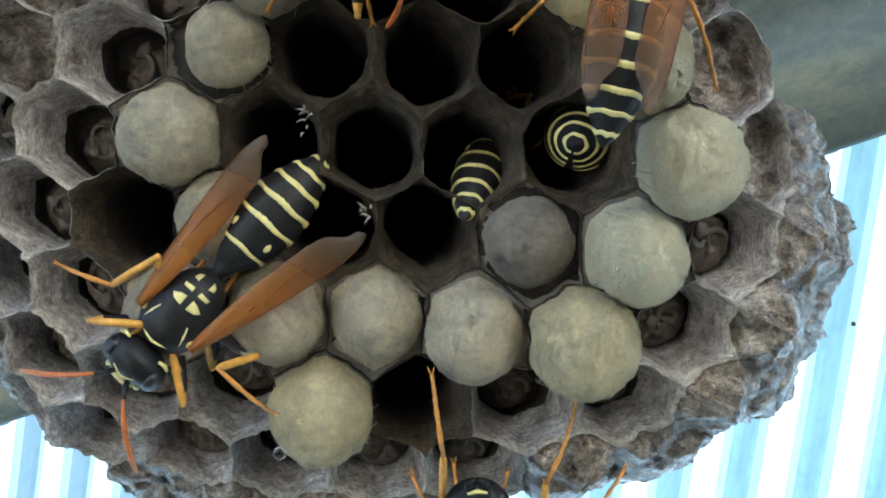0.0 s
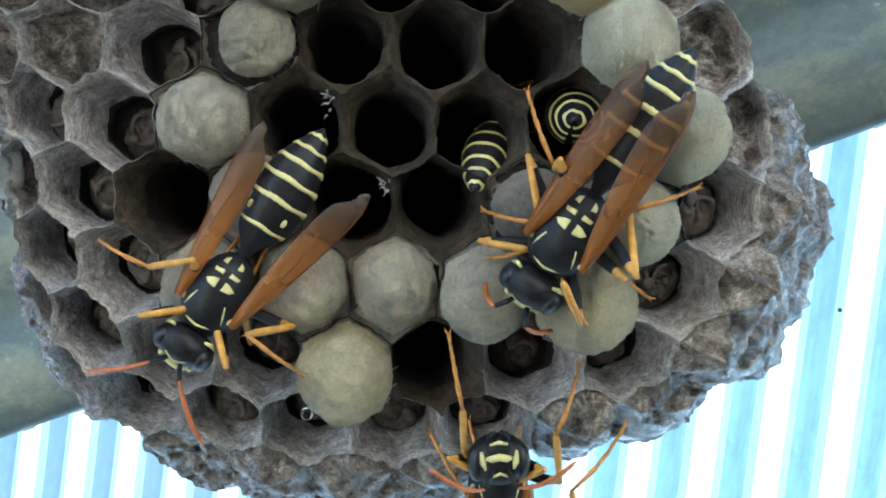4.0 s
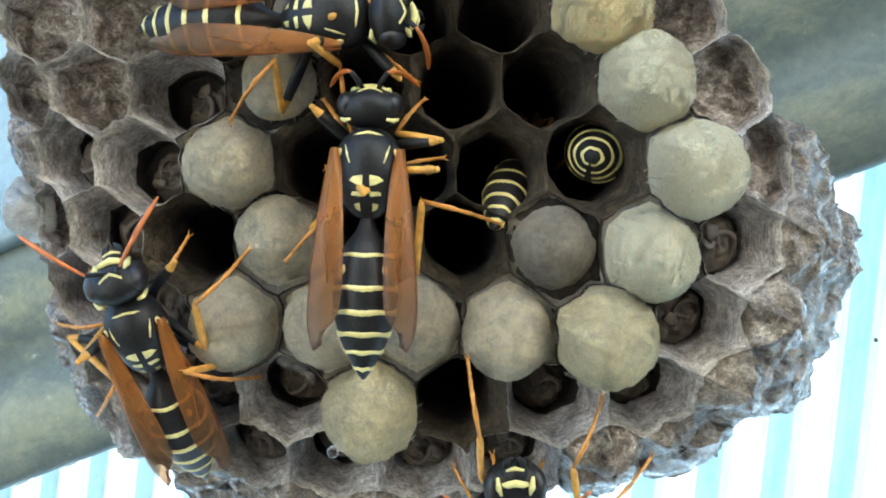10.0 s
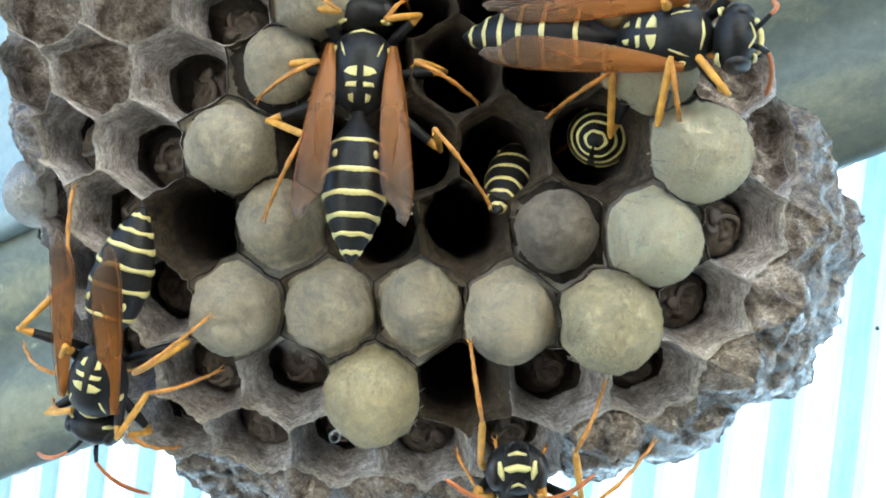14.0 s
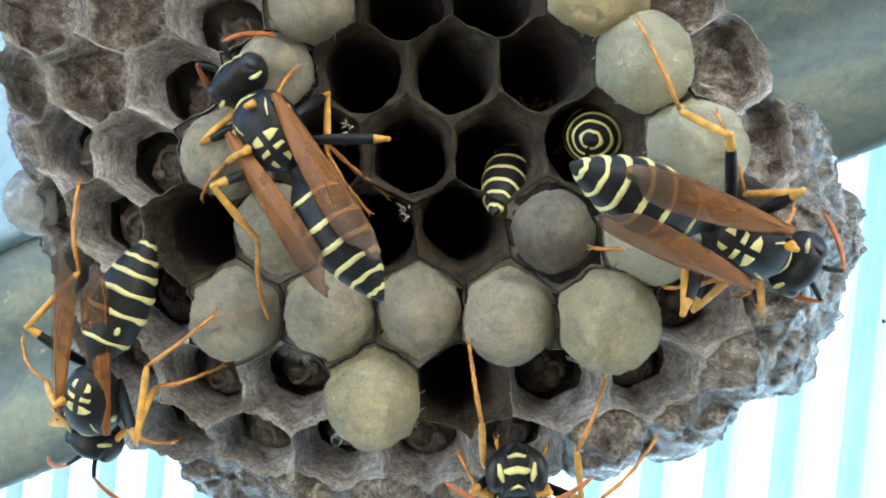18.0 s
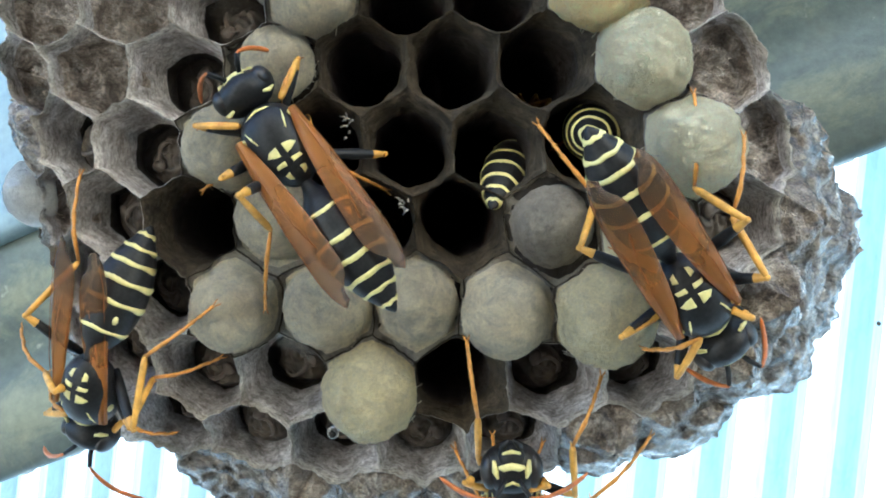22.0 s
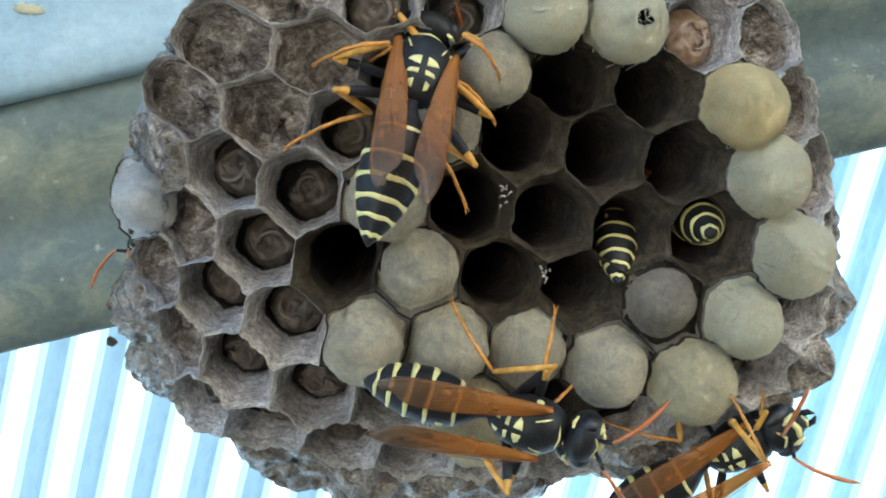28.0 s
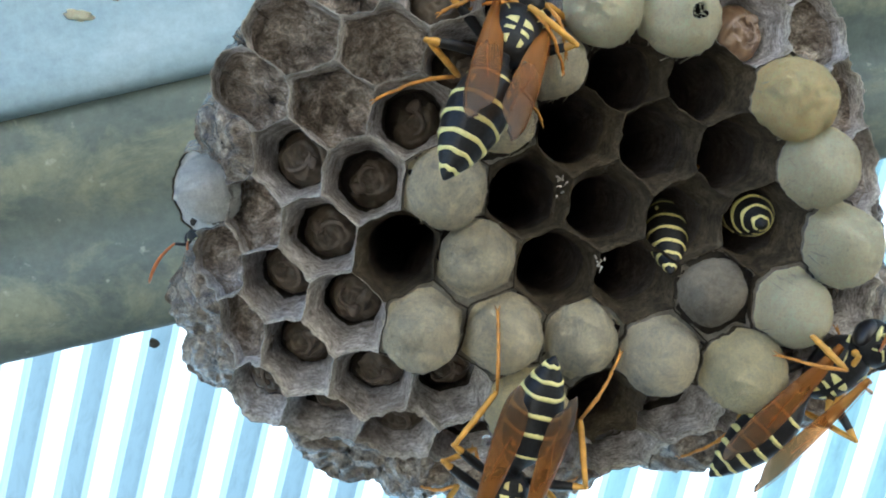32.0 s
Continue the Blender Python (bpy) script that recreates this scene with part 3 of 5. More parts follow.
def build_cell(u, v):
    c, ks = corners(u, v)
    kind = KINDS[(u, v)]
    axis = (c - HUB).normalized()
    sunk = grub_depth(u, v)
    depth = {"deep": 19.0, "grub": sunk + 0.6, "cap": 8.0, "shallow": 2.8, "lump": 0}[kind]
    ridge, even_rim = [], []
    free = [(u + a, v + b) not in INSIDE for a, b in STEPS[1:] + STEPS[:1]]
    for i in range(6):
        a, b = ks[i], ks[(i + 1) % 6]
        for k in range(EDGE):
            f = k / EDGE
            p = a.lerp(b, f)
            lift = 0.3 - 1.3 * f * (1 - f) * (1 + 0.8 * noise.noise((a + b) * 0.31)) + ripple(p, 1.4, 0.3) + ripple(p, 4.0, 0.12) + ripple(p, 9.0, 0.09)
            out = (p - HUB).normalized()
            if free[i]:
                p = p + (p - c).normalized() * 0.75 * math.sin(math.pi * f) * (1 + 0.7 * noise.noise(p * 0.35))
            even_rim.append(p + out * (0.1 - 0.9 * f * (1 - f)))
            ridge.append(p + out * lift + Vector((ripple(p, 0.8, 0.26, 9.0) + ripple(p, 3.0, 0.07, 1.0), 0, ripple(p, 0.8, 0.26, 23.0) + ripple(p, 3.0, 0.07, 4.0))))
    n = len(ridge)
    bm = bmesh.new()
    uv = bm.loops.layers.uv.new("uv")
    rings, levels = [ridge], [0.0]
    lip = [p + (c - p).normalized() * (0.055 + 0.04 * noise.noise(p * 0.9)) - axis * 0.05 for p in ridge]
    rings.append(lip), levels.append(0.15)
    if kind == "cap":
        rings.append([p - axis * (0.45 + ripple(p, 1.5, 0.2, 2.0)) for p in lip]), levels.append(0.6)
        depth = 0
    if kind == "lump":
        for f, high in ((k / 15, 1 - (1 - k / 15) ** 2.5) for k in range(1, 15)):
            ring = []
            for p in lip:
                q = p.lerp(c, f)
                ring.append(q + axis * (high * (1.1 + 0.5 * noise.noise(c * 0.4)) + ripple(q, 0.7, 0.6, 7.0) + abs(ripple(q, 0.9, 0.5, 2.0)) + ripple(q, 2.6, 0.12, 3.0) - 0.3))
            rings.append(ring), levels.append(2.6 * f)
        depth = 0
    for k, d in enumerate((0.45, 1.1, 1.8, 2.5, 3.2, 4.0, 4.7, 6.5, 8.5, 11.0, 14.0, 19.0)):
        if d > depth:
            break
        g = d / (HUB - c).length
        mid = c + (HUB - c) * g
        round_off = min(1.0, d / 8.0)
        ring = []
        for i, p in enumerate(lip):
            p = p.lerp(even_rim[i], min(1.0, d / 1.5))
            q = p + (HUB - p) * g
            r = q - mid
            radius = r.length
            even = 2.85 * (1 - g)
            radius = radius * (1 - 0.4 * round_off) + even * 0.4 * round_off
            radius -= 0.07 * min(1.0, d / 1.5)
            if kind == "deep":
                spun = min(1.0, d / 1.6) * 0.85
                radius = radius * (1 - spun) + (2.42 + 0.10 * noise.noise((u * 3, v * 3, d))) * (1 - 0.5 * g) * spun
            if kind == "grub":
                spun = min(1.0, d / 2.2) * 0.6
                radius = radius * (1 - spun) + 2.35 * (1 - g) * spun
                radius *= 1 - 0.14 * (d / sunk) ** 1.5
            q = mid + r.normalized() * (radius + ripple(q, 0.6, 0.2, 3.0) * min(1, d) + ripple(q, 2.2, 0.1, 5.0) * min(1, d))
            ring.append(q)
        rings.append(ring), levels.append(d)
    if kind == "shallow":
        # pleated bottom of an empty cell, drawn to a point
        last, foot = rings[-1], c + (HUB - c) * ((depth + 1.9) / (HUB - c).length)
        for k in range(1, 8):
            f = k / 7.4
            rings.append([p.lerp(foot, f) - axis * (0.5 * math.sin(math.pi * f) * abs(math.sin(1.5 * math.atan2(*(p - foot).xz) + u)))
                          + axis * (ripple(p.lerp(foot, f), 0.9, 0.8, 11.0) + abs(ripple(p.lerp(foot, f), 1.6, 0.9, 3.0)) + ripple(p.lerp(foot, f), 3.0, 0.22, 5.0)) for p in last])
            levels.append(2.8 + 0.5 * k)
    vs = [[bm.verts.new(p * MM) for p in ring] for ring in rings]
    around = 0.35
    for j in range(len(vs) - 1):
        for i in range(n):
            k = (i + 1) % n
            f = bm.faces.new((vs[j][i], vs[j + 1][i], vs[j + 1][k], vs[j][k]))
            # deeper bands take darker paper: brood stain plus shade put into the colour
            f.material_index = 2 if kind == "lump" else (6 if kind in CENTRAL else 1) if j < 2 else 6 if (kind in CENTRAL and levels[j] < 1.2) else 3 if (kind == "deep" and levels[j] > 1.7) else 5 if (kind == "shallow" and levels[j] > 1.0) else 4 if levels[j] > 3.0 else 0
            for loop, (s, w) in zip(f.loops, ((i, j), (i, j + 1), (i + 1, j + 1), (i + 1, j))):
                loop[uv].uv = (s * around + u * 31, levels[w] + v * 17)
    f = bm.faces.new(vs[-1])
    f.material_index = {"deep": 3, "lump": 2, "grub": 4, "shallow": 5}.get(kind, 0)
    # outer skin on the sides that have no neighbour
    for i, (a, b) in enumerate(STEPS):
        side = (i - 1) % 6
        if (u + STEPS[i][0], v + STEPS[i][1]) in INSIDE:
            continue
        at = [((side * EDGE) + k) % n for k in range(EDGE + 1)]
        row = [ridge[k] for k in at]
        last = None
        out = ((row[0] + row[-1]) / 2 - c).normalized()
        for j, d in enumerate((0.0, 0.3, 0.6, 1.0, 1.4, 1.9, 2.4, 3.0, 3.7, 4.5, 5.4, 6.5, 8.0, 12.0, 18.0)):
            line = []
            for k, p in enumerate(row):
                g = d / 46.0
                q = p + (HUB - p) * g
                bulge = math.sin(math.pi * k / EDGE) * min(1.0, d / 2.5) * 1.6 + ripple(q, 1.5, 0.14, 7.0) * min(1, d) + (abs(ripple(q, 0.9, 0.4, 2.0)) + ripple(q, 2.6, 0.1, 3.0) - 0.15) * min(1, d)
                line.append(vs[0][at[k]] if j == 0 else bm.verts.new((q + out * bulge) * MM))
            if last:
                for k in range(EDGE):
                    f = bm.faces.new((last[k], last[k + 1], line[k + 1], line[k]))
                    f.material_index = 2
                    for loop, (s, w) in zip(f.loops, ((k, j - 1), (k + 1, j - 1), (k + 1, j), (k, j))):
                        loop[uv].uv = (s * 0.35 + side * 9, w * 0.7 + u)
            last = line
    cell = part("cell", mesh_of("cell", bm, BROWN if kind in CENTRAL else PAPER, RIM, LACQUER, STAINED_SHADED, BROWN, GLAZED, EDGE_BROWN), nest)
    return cell, c, axis, lip


def frame_on(c, axis, turn=0.0):
    """A pose in metres at c with its z axis along axis."""
    z = axis.normalized()
    x = Vector((1, 0, 0)) - z * z.x
    x.normalize()
    m = Matrix((x, z.cross(x), z)).transposed().to_4x4()
    m.translation = c * MM
    return m @ pose(0, 0, 0, 0, 0, turn)


def cap_lumps(d, seed):
    return 1 + 0.075 * noise.noise(d * 1.3 + Vector((seed, 0, 0))) + 0.045 * noise.noise(d * 3.0 + Vector((0, seed, 0))) \
        + 0.03 * noise.noise(d * 6 + Vector((0, 0, seed))) + 0.018 * noise.noise(d * 13 + Vector((seed, seed, 0)))


def thread_mesh(c, aim, radius, lift, seed, tint, count):
    """Loose silk threads matted over a cap."""
    bm = bmesh.new()
    pick = random.Random(int(seed * 10))
    x = aim.cross(Vector((0.2, 0.1, 1))).normalized()
    y = aim.cross(x)
    base = c + aim * lift
    for k in range(count):
        a, b = math.radians(80 * math.sqrt(pick.random())), pick.uniform(0, 2 * math.pi)
        d = Vector((math.sin(a) * math.cos(b), math.sin(a) * math.sin(b), math.cos(a)))
        side = d.cross(Vector((pick.uniform(-1, 1), pick.uniform(-1, 1), pick.uniform(-1, 1)))).normalized()
        curl, n, step = pick.uniform(-0.35, 0.35), pick.randrange(4, 8), pick.uniform(0.05, 0.11)
        thick, line = pick.uniform(0.012, 0.036), []
        for j in range(n):
            if d.z < 0.05:
                break
            r = radius * cap_lumps(d, seed) + 0.01 + 0.02 * math.sin(math.pi * j / (n - 1))
            line.append((base + (x * d.x + y * d.y) * r + aim * (d.z * r * 0.95)) * MM)
            side = (side + d.cross(side) * curl).normalized()
            d = (d + side * step).normalized()
            side = (side - d * side.dot(d)).normalized()
        if len(line) > 3:
            tube(bm, line, [thick * (0.4 + 0.6 * math.sin(math.pi * (j + .5) / len(line))) * MM for j in range(len(line))], 4)
    return mesh_of("silk_threads", bm, SILK[tint])


def cap_mesh(c, aim, lip, radius, lift, seed, tint, hole=False):
    """A felted dome over a cell, spun down onto the rim round it."""
    bm = bmesh.new()
    rows = 24
    x = aim.cross(Vector((0.2, 0.1, 1))).normalized()
    y = aim.cross(x)
    base = c + aim * lift
    turns = [math.atan2((p - c).dot(y), (p - c).dot(x)) for p in lip]
    spans = [((p - c) - aim * (p - c).dot(aim)).length for p in lip]
    rings = []
    for j in range(rows + 1):
        a = math.radians((11 if hole else 2.5) + 97 * j / rows)
        ring = []
        for i, b in enumerate(turns):
            d = Vector((math.sin(a) * math.cos(b), math.sin(a) * math.sin(b), math.cos(a)))
            r = radius + 0.1 * (min(spans[i], radius * 1.15) - radius) * math.sin(a) ** 3
            r *= cap_lumps(d, seed)
            if hole and j == 0:
                r *= 1 + 0.25 * noise.noise((b * 2, seed, 1))
            ring.append((base + (x * d.x + y * d.y) * r + aim * (d.z * r * (0.95 if j < 18 else 0.9))) * MM)
        rings.append(ring)
    skirt = rings[-1]
    for f, drop in ((0.3, 0.12), (0.6, 0.16), (0.85, 0.1), (1.0, 0.0)):
        rings.append([p.lerp((q - aim * (0.12 + 0.1 * noise.noise(q * 1.7))) * MM, f) - aim * (drop + 0.1 * noise.noise(q * 2.3)) * MM for p, q in zip(skirt, lip)])
    vs = skin(bm, rings)
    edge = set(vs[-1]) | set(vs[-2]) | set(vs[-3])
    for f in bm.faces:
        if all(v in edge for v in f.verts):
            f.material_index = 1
    if not hole:
        bm.faces.new(vs[0][::-1])
    bmesh.ops.recalc_face_normals(bm, faces=bm.faces[:])
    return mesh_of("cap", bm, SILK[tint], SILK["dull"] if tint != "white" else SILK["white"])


def grub_meshes(seed):
    """A grub seen from its head end: lopsided wet folds round a small brown head."""
    bm = bmesh.new()
    rings = []
    for j in range(26):
        f = j / 25
        r = 2.25 * (1 - f) + 0.04
        ring = []
        for k in range(40):
            t = 2 * math.pi * k / 40
            x, y = r * math.cos(t), r * math.sin(t)
            wx, wy = x + 0.9 * noise.noise((x * 0.9, y * 0.9, 2 + seed)), y + 0.9 * noise.noise((x * 0.9, y * 0.9, 7 + seed))
            fold = abs(math.sin(3.1 * math.hypot(wx - 0.45, wy + 0.3))) * 0.22 + 0.35 * noise.noise((x * 1.3, y * 1.3, seed)) + 0.12 * noise.noise((x * 3.5, y * 3.5, seed))
            ring.append(Vector((x, y, 0.45 * (1 - (r / 2.25) ** 2) - 0.6 * (r / 2.25) ** 4 + fold - 0.1)) * MM)
        rings.append(ring)
    skin(bm, rings, True, False, True)
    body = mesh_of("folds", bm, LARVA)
    bm = bmesh.new()
    arc = [Vector(((0.9 + 0.15 * seed) * math.cos(t) + 0.3, 0.8 * math.sin(t) - 0.1, 0.62 + 0.08 * math.sin(3 * t))) * MM for t in (math.radians(-30 + (18 + 2 * seed) * k) for k in range(11))]
    tube(bm, arc, [0.04 * MM + 0.19 * MM * math.sin(math.pi * k / 10) for k in range(11)], 7, 0.5)
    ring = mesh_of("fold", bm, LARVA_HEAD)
    bm = bmesh.new()
    bmesh.ops.create_uvsphere(bm, u_segments=16, v_segments=10, radius=0.5 * MM, matrix=Matrix.Diagonal((1, 1.25, 0.55, 1)))
    for v in bm.verts:
        v.co *= 1 + 0.25 * noise.noise(v.co * 2600 + Vector((seed, 0, 0)))
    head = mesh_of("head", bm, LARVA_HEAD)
    return body, ring, head


GRUBS = [grub_meshes(k) for k in range(3)]


def build_grub(c, axis, sink, size, turn, tan=False, shape=0):
    body, ring, skull = GRUBS[shape]
    if tan:
        body, ring, skull = body.copy(), ring.copy(), skull.copy()
        for me in (body, ring, skull):
            me.materials.clear()
            me.materials.append(PUPA)
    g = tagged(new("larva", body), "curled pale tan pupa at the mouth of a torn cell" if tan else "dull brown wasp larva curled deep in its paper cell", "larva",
               group="larvae in the comb")
    g.matrix_basis = frame_on(c - axis * sink, axis, turn) @ Matrix.Diagonal((size, size, size, 1))
    part("fold", ring, g)
    part("head", skull, g, "small brown head", pose(-0.0006, 0.0007, 0.0005))
    return g


rng = random.Random(4)
DOMES = []          # centre and radius of each cap, for feet that rest on them
for u, v in CELLS:
    cell, c, axis, lip = build_cell(u, v)
    kind = KINDS[(u, v)]
    c2, ks = corners(u, v)
    normal = (ks[0] - ks[2]).cross(ks[1] - ks[3]).normalized()
    if normal.y > 0:
        normal = -normal
    aim = (axis + normal).normalized()
    if kind == "cap":
        radius, tint = CAPS[(u, v)]
        hole = (u, v) == (2, -2)
        lift = 0.35 if (u, v) != (3, 2) else -0.6
        words = {"grey": "domed grey-white felted silk cap", "olive": "bulging pale olive silk cap", "cream": "bulging cream silk cap", "yellow": "bulging yellowish silk cap",
                 "white": "bright white silk cap", "dull": "sunken dull grey-brown silk cap"}[tint]
        part("cap", cap_mesh(c, aim, lip, radius * 0.95, lift, 3.7 * u + 11.3 * v, tint, hole), cell, words)
        threads = part("silk_threads", thread_mesh(c, aim, radius * 0.95, lift, 3.7 * u + 11.3 * v, tint, 340), cell)
        tagged(threads, "matted silk threads on a cap", kind="stuff")
        DOMES.append((c + aim * lift, radius * 0.95))
    elif kind == "grub":
        size = rng.uniform(0.80, 0.90)
        build_grub(c, axis, (1.6 if (u, v) == (3, -2) else grub_depth(u, v) - 0.1), size, rng.uniform(0, 360), (u, v) == (3, -2), rng.randrange(3))

# stray silk strands from the caps to the rims round them
def strands(u, v, radius, aim, c, ks, count):
    bm = bmesh.new()
    x = aim.cross(Vector((0.3, 0.1, 1))).normalized()
    y = aim.cross(x)
    base = c + aim * 0.3
    for k in range(count):
        b = 2 * math.pi * k / count + rng.uniform(-.2, .2)
        a = math.radians(rng.uniform(52, 84))
        side = x * math.cos(b) + y * math.sin(b)
        p = base + (side * math.sin(a) + aim * math.cos(a) * .95) * radius * .97
        b2 = b + rng.uniform(-.5, .5)
        far = x * math.cos(b2) + y * math.sin(b2)
        q = base + far * (radius + rng.uniform(0.0, 0.35)) - aim * rng.uniform(.3, 1.0)
        mid = p.lerp(q, .5) + side * rng.uniform(.0, .12) - aim * rng.uniform(0, .1)
        r = rng.uniform(.012, .03)
        tube(bm, [p * MM, p.lerp(mid, .6) * MM, mid * MM, mid.lerp(q, .5) * MM, q * MM], [r * f * MM for f in (.4, .9, 1.0, 1.1, 1.3)], 5)
    return mesh_of("silk_fringe", bm, SILK["grey"])


for (u, v), (radius, tint) in CAPS.items():
    if tint == "dull":
        continue
    c, ks = corners(u, v)
    aim = (c - HUB).normalized()
    ob = part("silk_fringe", strands(u, v, radius * 0.95, aim, c, ks, 22), nest)
    tagged(ob, "ragged silk fringe round a cap", kind="stuff")


def silk_film(centre, size, turn, seed):
    """A crumpled scrap of clear dried silk stretched between caps."""
    bm = bmesh.new()
    bmesh.ops.create_icosphere(bm, subdivisions=4, radius=1.0)
    for v in bm.verts:
        d = v.co.copy()
        three = 1 + .28 * math.cos(3 * math.atan2(d.z, d.x))
        grow = three * (1 + .3 * noise.noise(d * 1.7 + Vector((seed, 0, 0))) + .16 * noise.noise(d * 4.5) + .1 * abs(noise.noise(d * 9)))
        v.co = Vector((d.x * size[0], d.y * size[1], d.z * size[2])) * grow * MM
    part("silk_film", mesh_of("silk_film", bm, FILM), nest, "glossy crumpled scrap of clear dried silk", pose(*[k * MM for k in centre], 0, turn, 0))


silk_film((-9.6, .7, -6.5), (1.1, .25, .45), 35, 1.0)
silk_film((13.45, -3.7, 11.9), (.95, .45, .4), -15, 5.0)

# torn paper shreds on two rims, a drop on a cap and a silk bridge between caps
for centre, count in (((-5.9, -0.3, 6.7), 9), ((-2.5, -0.8, 1.9), 10)):
    for k in range(count):
        a = Vector(centre) + Vector((rng.uniform(-.3, .3), rng.uniform(-.3, .2), rng.uniform(-.8, .8) if count == 9 else rng.uniform(-.3, .3)))
        b = a + Vector((rng.uniform(-.5, .1), rng.uniform(-.4, .1), rng.uniform(-.4, .3)))
        bm = bmesh.new()
        tube(bm, [a * MM, (a + b) * 0.5 * MM + Vector((0, 0, 0.00008)), b * MM], [0.08 * MM, 0.05 * MM, 0.015 * MM], 6)
        part("shred", mesh_of("shred", bm, RIM), nest, "torn whitish paper shred on a rim")
bm = bmesh.new()
bmesh.ops.create_icosphere(bm, subdivisions=3, radius=0.4 * MM)
d = tagged(new("droplet", mesh_of("droplet", bm, WATER)), "clear water drop clinging to a silk cap", "droplet")
d.location = Vector((-7.4, 3.0, -12.4)) * MM
# stalk that holds the comb to the purlin
bm = bmesh.new()
tube(bm, [Vector((-3, 20, 4)) * MM, Vector((-3, 28, 4)) * MM, Vector((-3, 36, 4)) * MM, Vector((-3, 46, 5)) * MM, Vector((-3, 50, 5)) * MM],
     [14 * MM, 7 * MM, 3 * MM, 3 * MM, 7 * MM], 20)
part("stalk", mesh_of("stalk", bm, LACQUER), nest, "dark lacquered paper stalk")

# ---- wasps ----
def ellipsoid(bm, centre, size, seg=18, rows=10, turn=None):
    m = Matrix.Translation(Vector(centre) * MM) @ (turn or Matrix.Identity(4)) @ Matrix.Diagonal((*[v * MM for v in size], 1))
    bmesh.ops.create_uvsphere(bm, u_segments=seg, v_segments=rows, radius=1.0, matrix=m)


def lathe(bm, profile, seg=26, high=1.0, wave=None):
    """Rings round the x axis: (x, radius, z offset)."""
    rings = []
    for k, (x, r, dz) in enumerate(profile):
        ring = []
        for i in range(seg):
            a = 2 * math.pi * i / seg
            dx = wave(k, a) if wave else 0.0
            ring.append(Vector((x + dx, r * math.cos(a), r * high * math.sin(a) + dz)) * MM)
        rings.append(ring)
    return skin(bm, rings, True, True, True)


GASTER = [(-2.5, .32, 0), (-2.9, .42, 0), (-3.3, .62, -.02), (-3.8, 1.02, -.05), (-4.5, 1.42, -.1), (-5.2, 1.62, -.14), (-5.9, 1.72, -.18), (-6.7, 1.74, -.24),
          (-7.5, 1.66, -.30), (-8.3, 1.46, -.36), (-9.0, 1.2, -.42), (-9.7, .88, -.48), (-10.3, .52, -.54), (-10.7, .25, -.58), (-10.9, .08, -.6)]


def gaster_at(x):
    for (x0, r0, z0), (x1, r1, z1) in zip(GASTER, GASTER[1:]):
        if x1 <= x <= x0:
            f = (x - x0) / (x1 - x0)
            return r0 + (r1 - r0) * f, z0 + (z1 - z0) * f
    return GASTER[-1][1:]


THORAX = [(-2.75, .3, -.05), (-2.5, .75, -.05), (-2.0, 1.2, 0), (-1.3, 1.5, 0), (-.4, 1.7, .02), (.5, 1.74, .05), (1.2, 1.62, .05), (1.75, 1.32, 0), (2.1, .95, -.05), (2.35, .45, -.1)]


def thorax_at(x):
    for (x0, r0, z0), (x1, r1, z1) in zip(THORAX, THORAX[1:]):
        if x0 <= x <= x1:
            f = (x - x0) / (x1 - x0)
            return r0 + (r1 - r0) * f, z0 + (z1 - z0) * f
    return THORAX[0][1:]


MESHES = {}


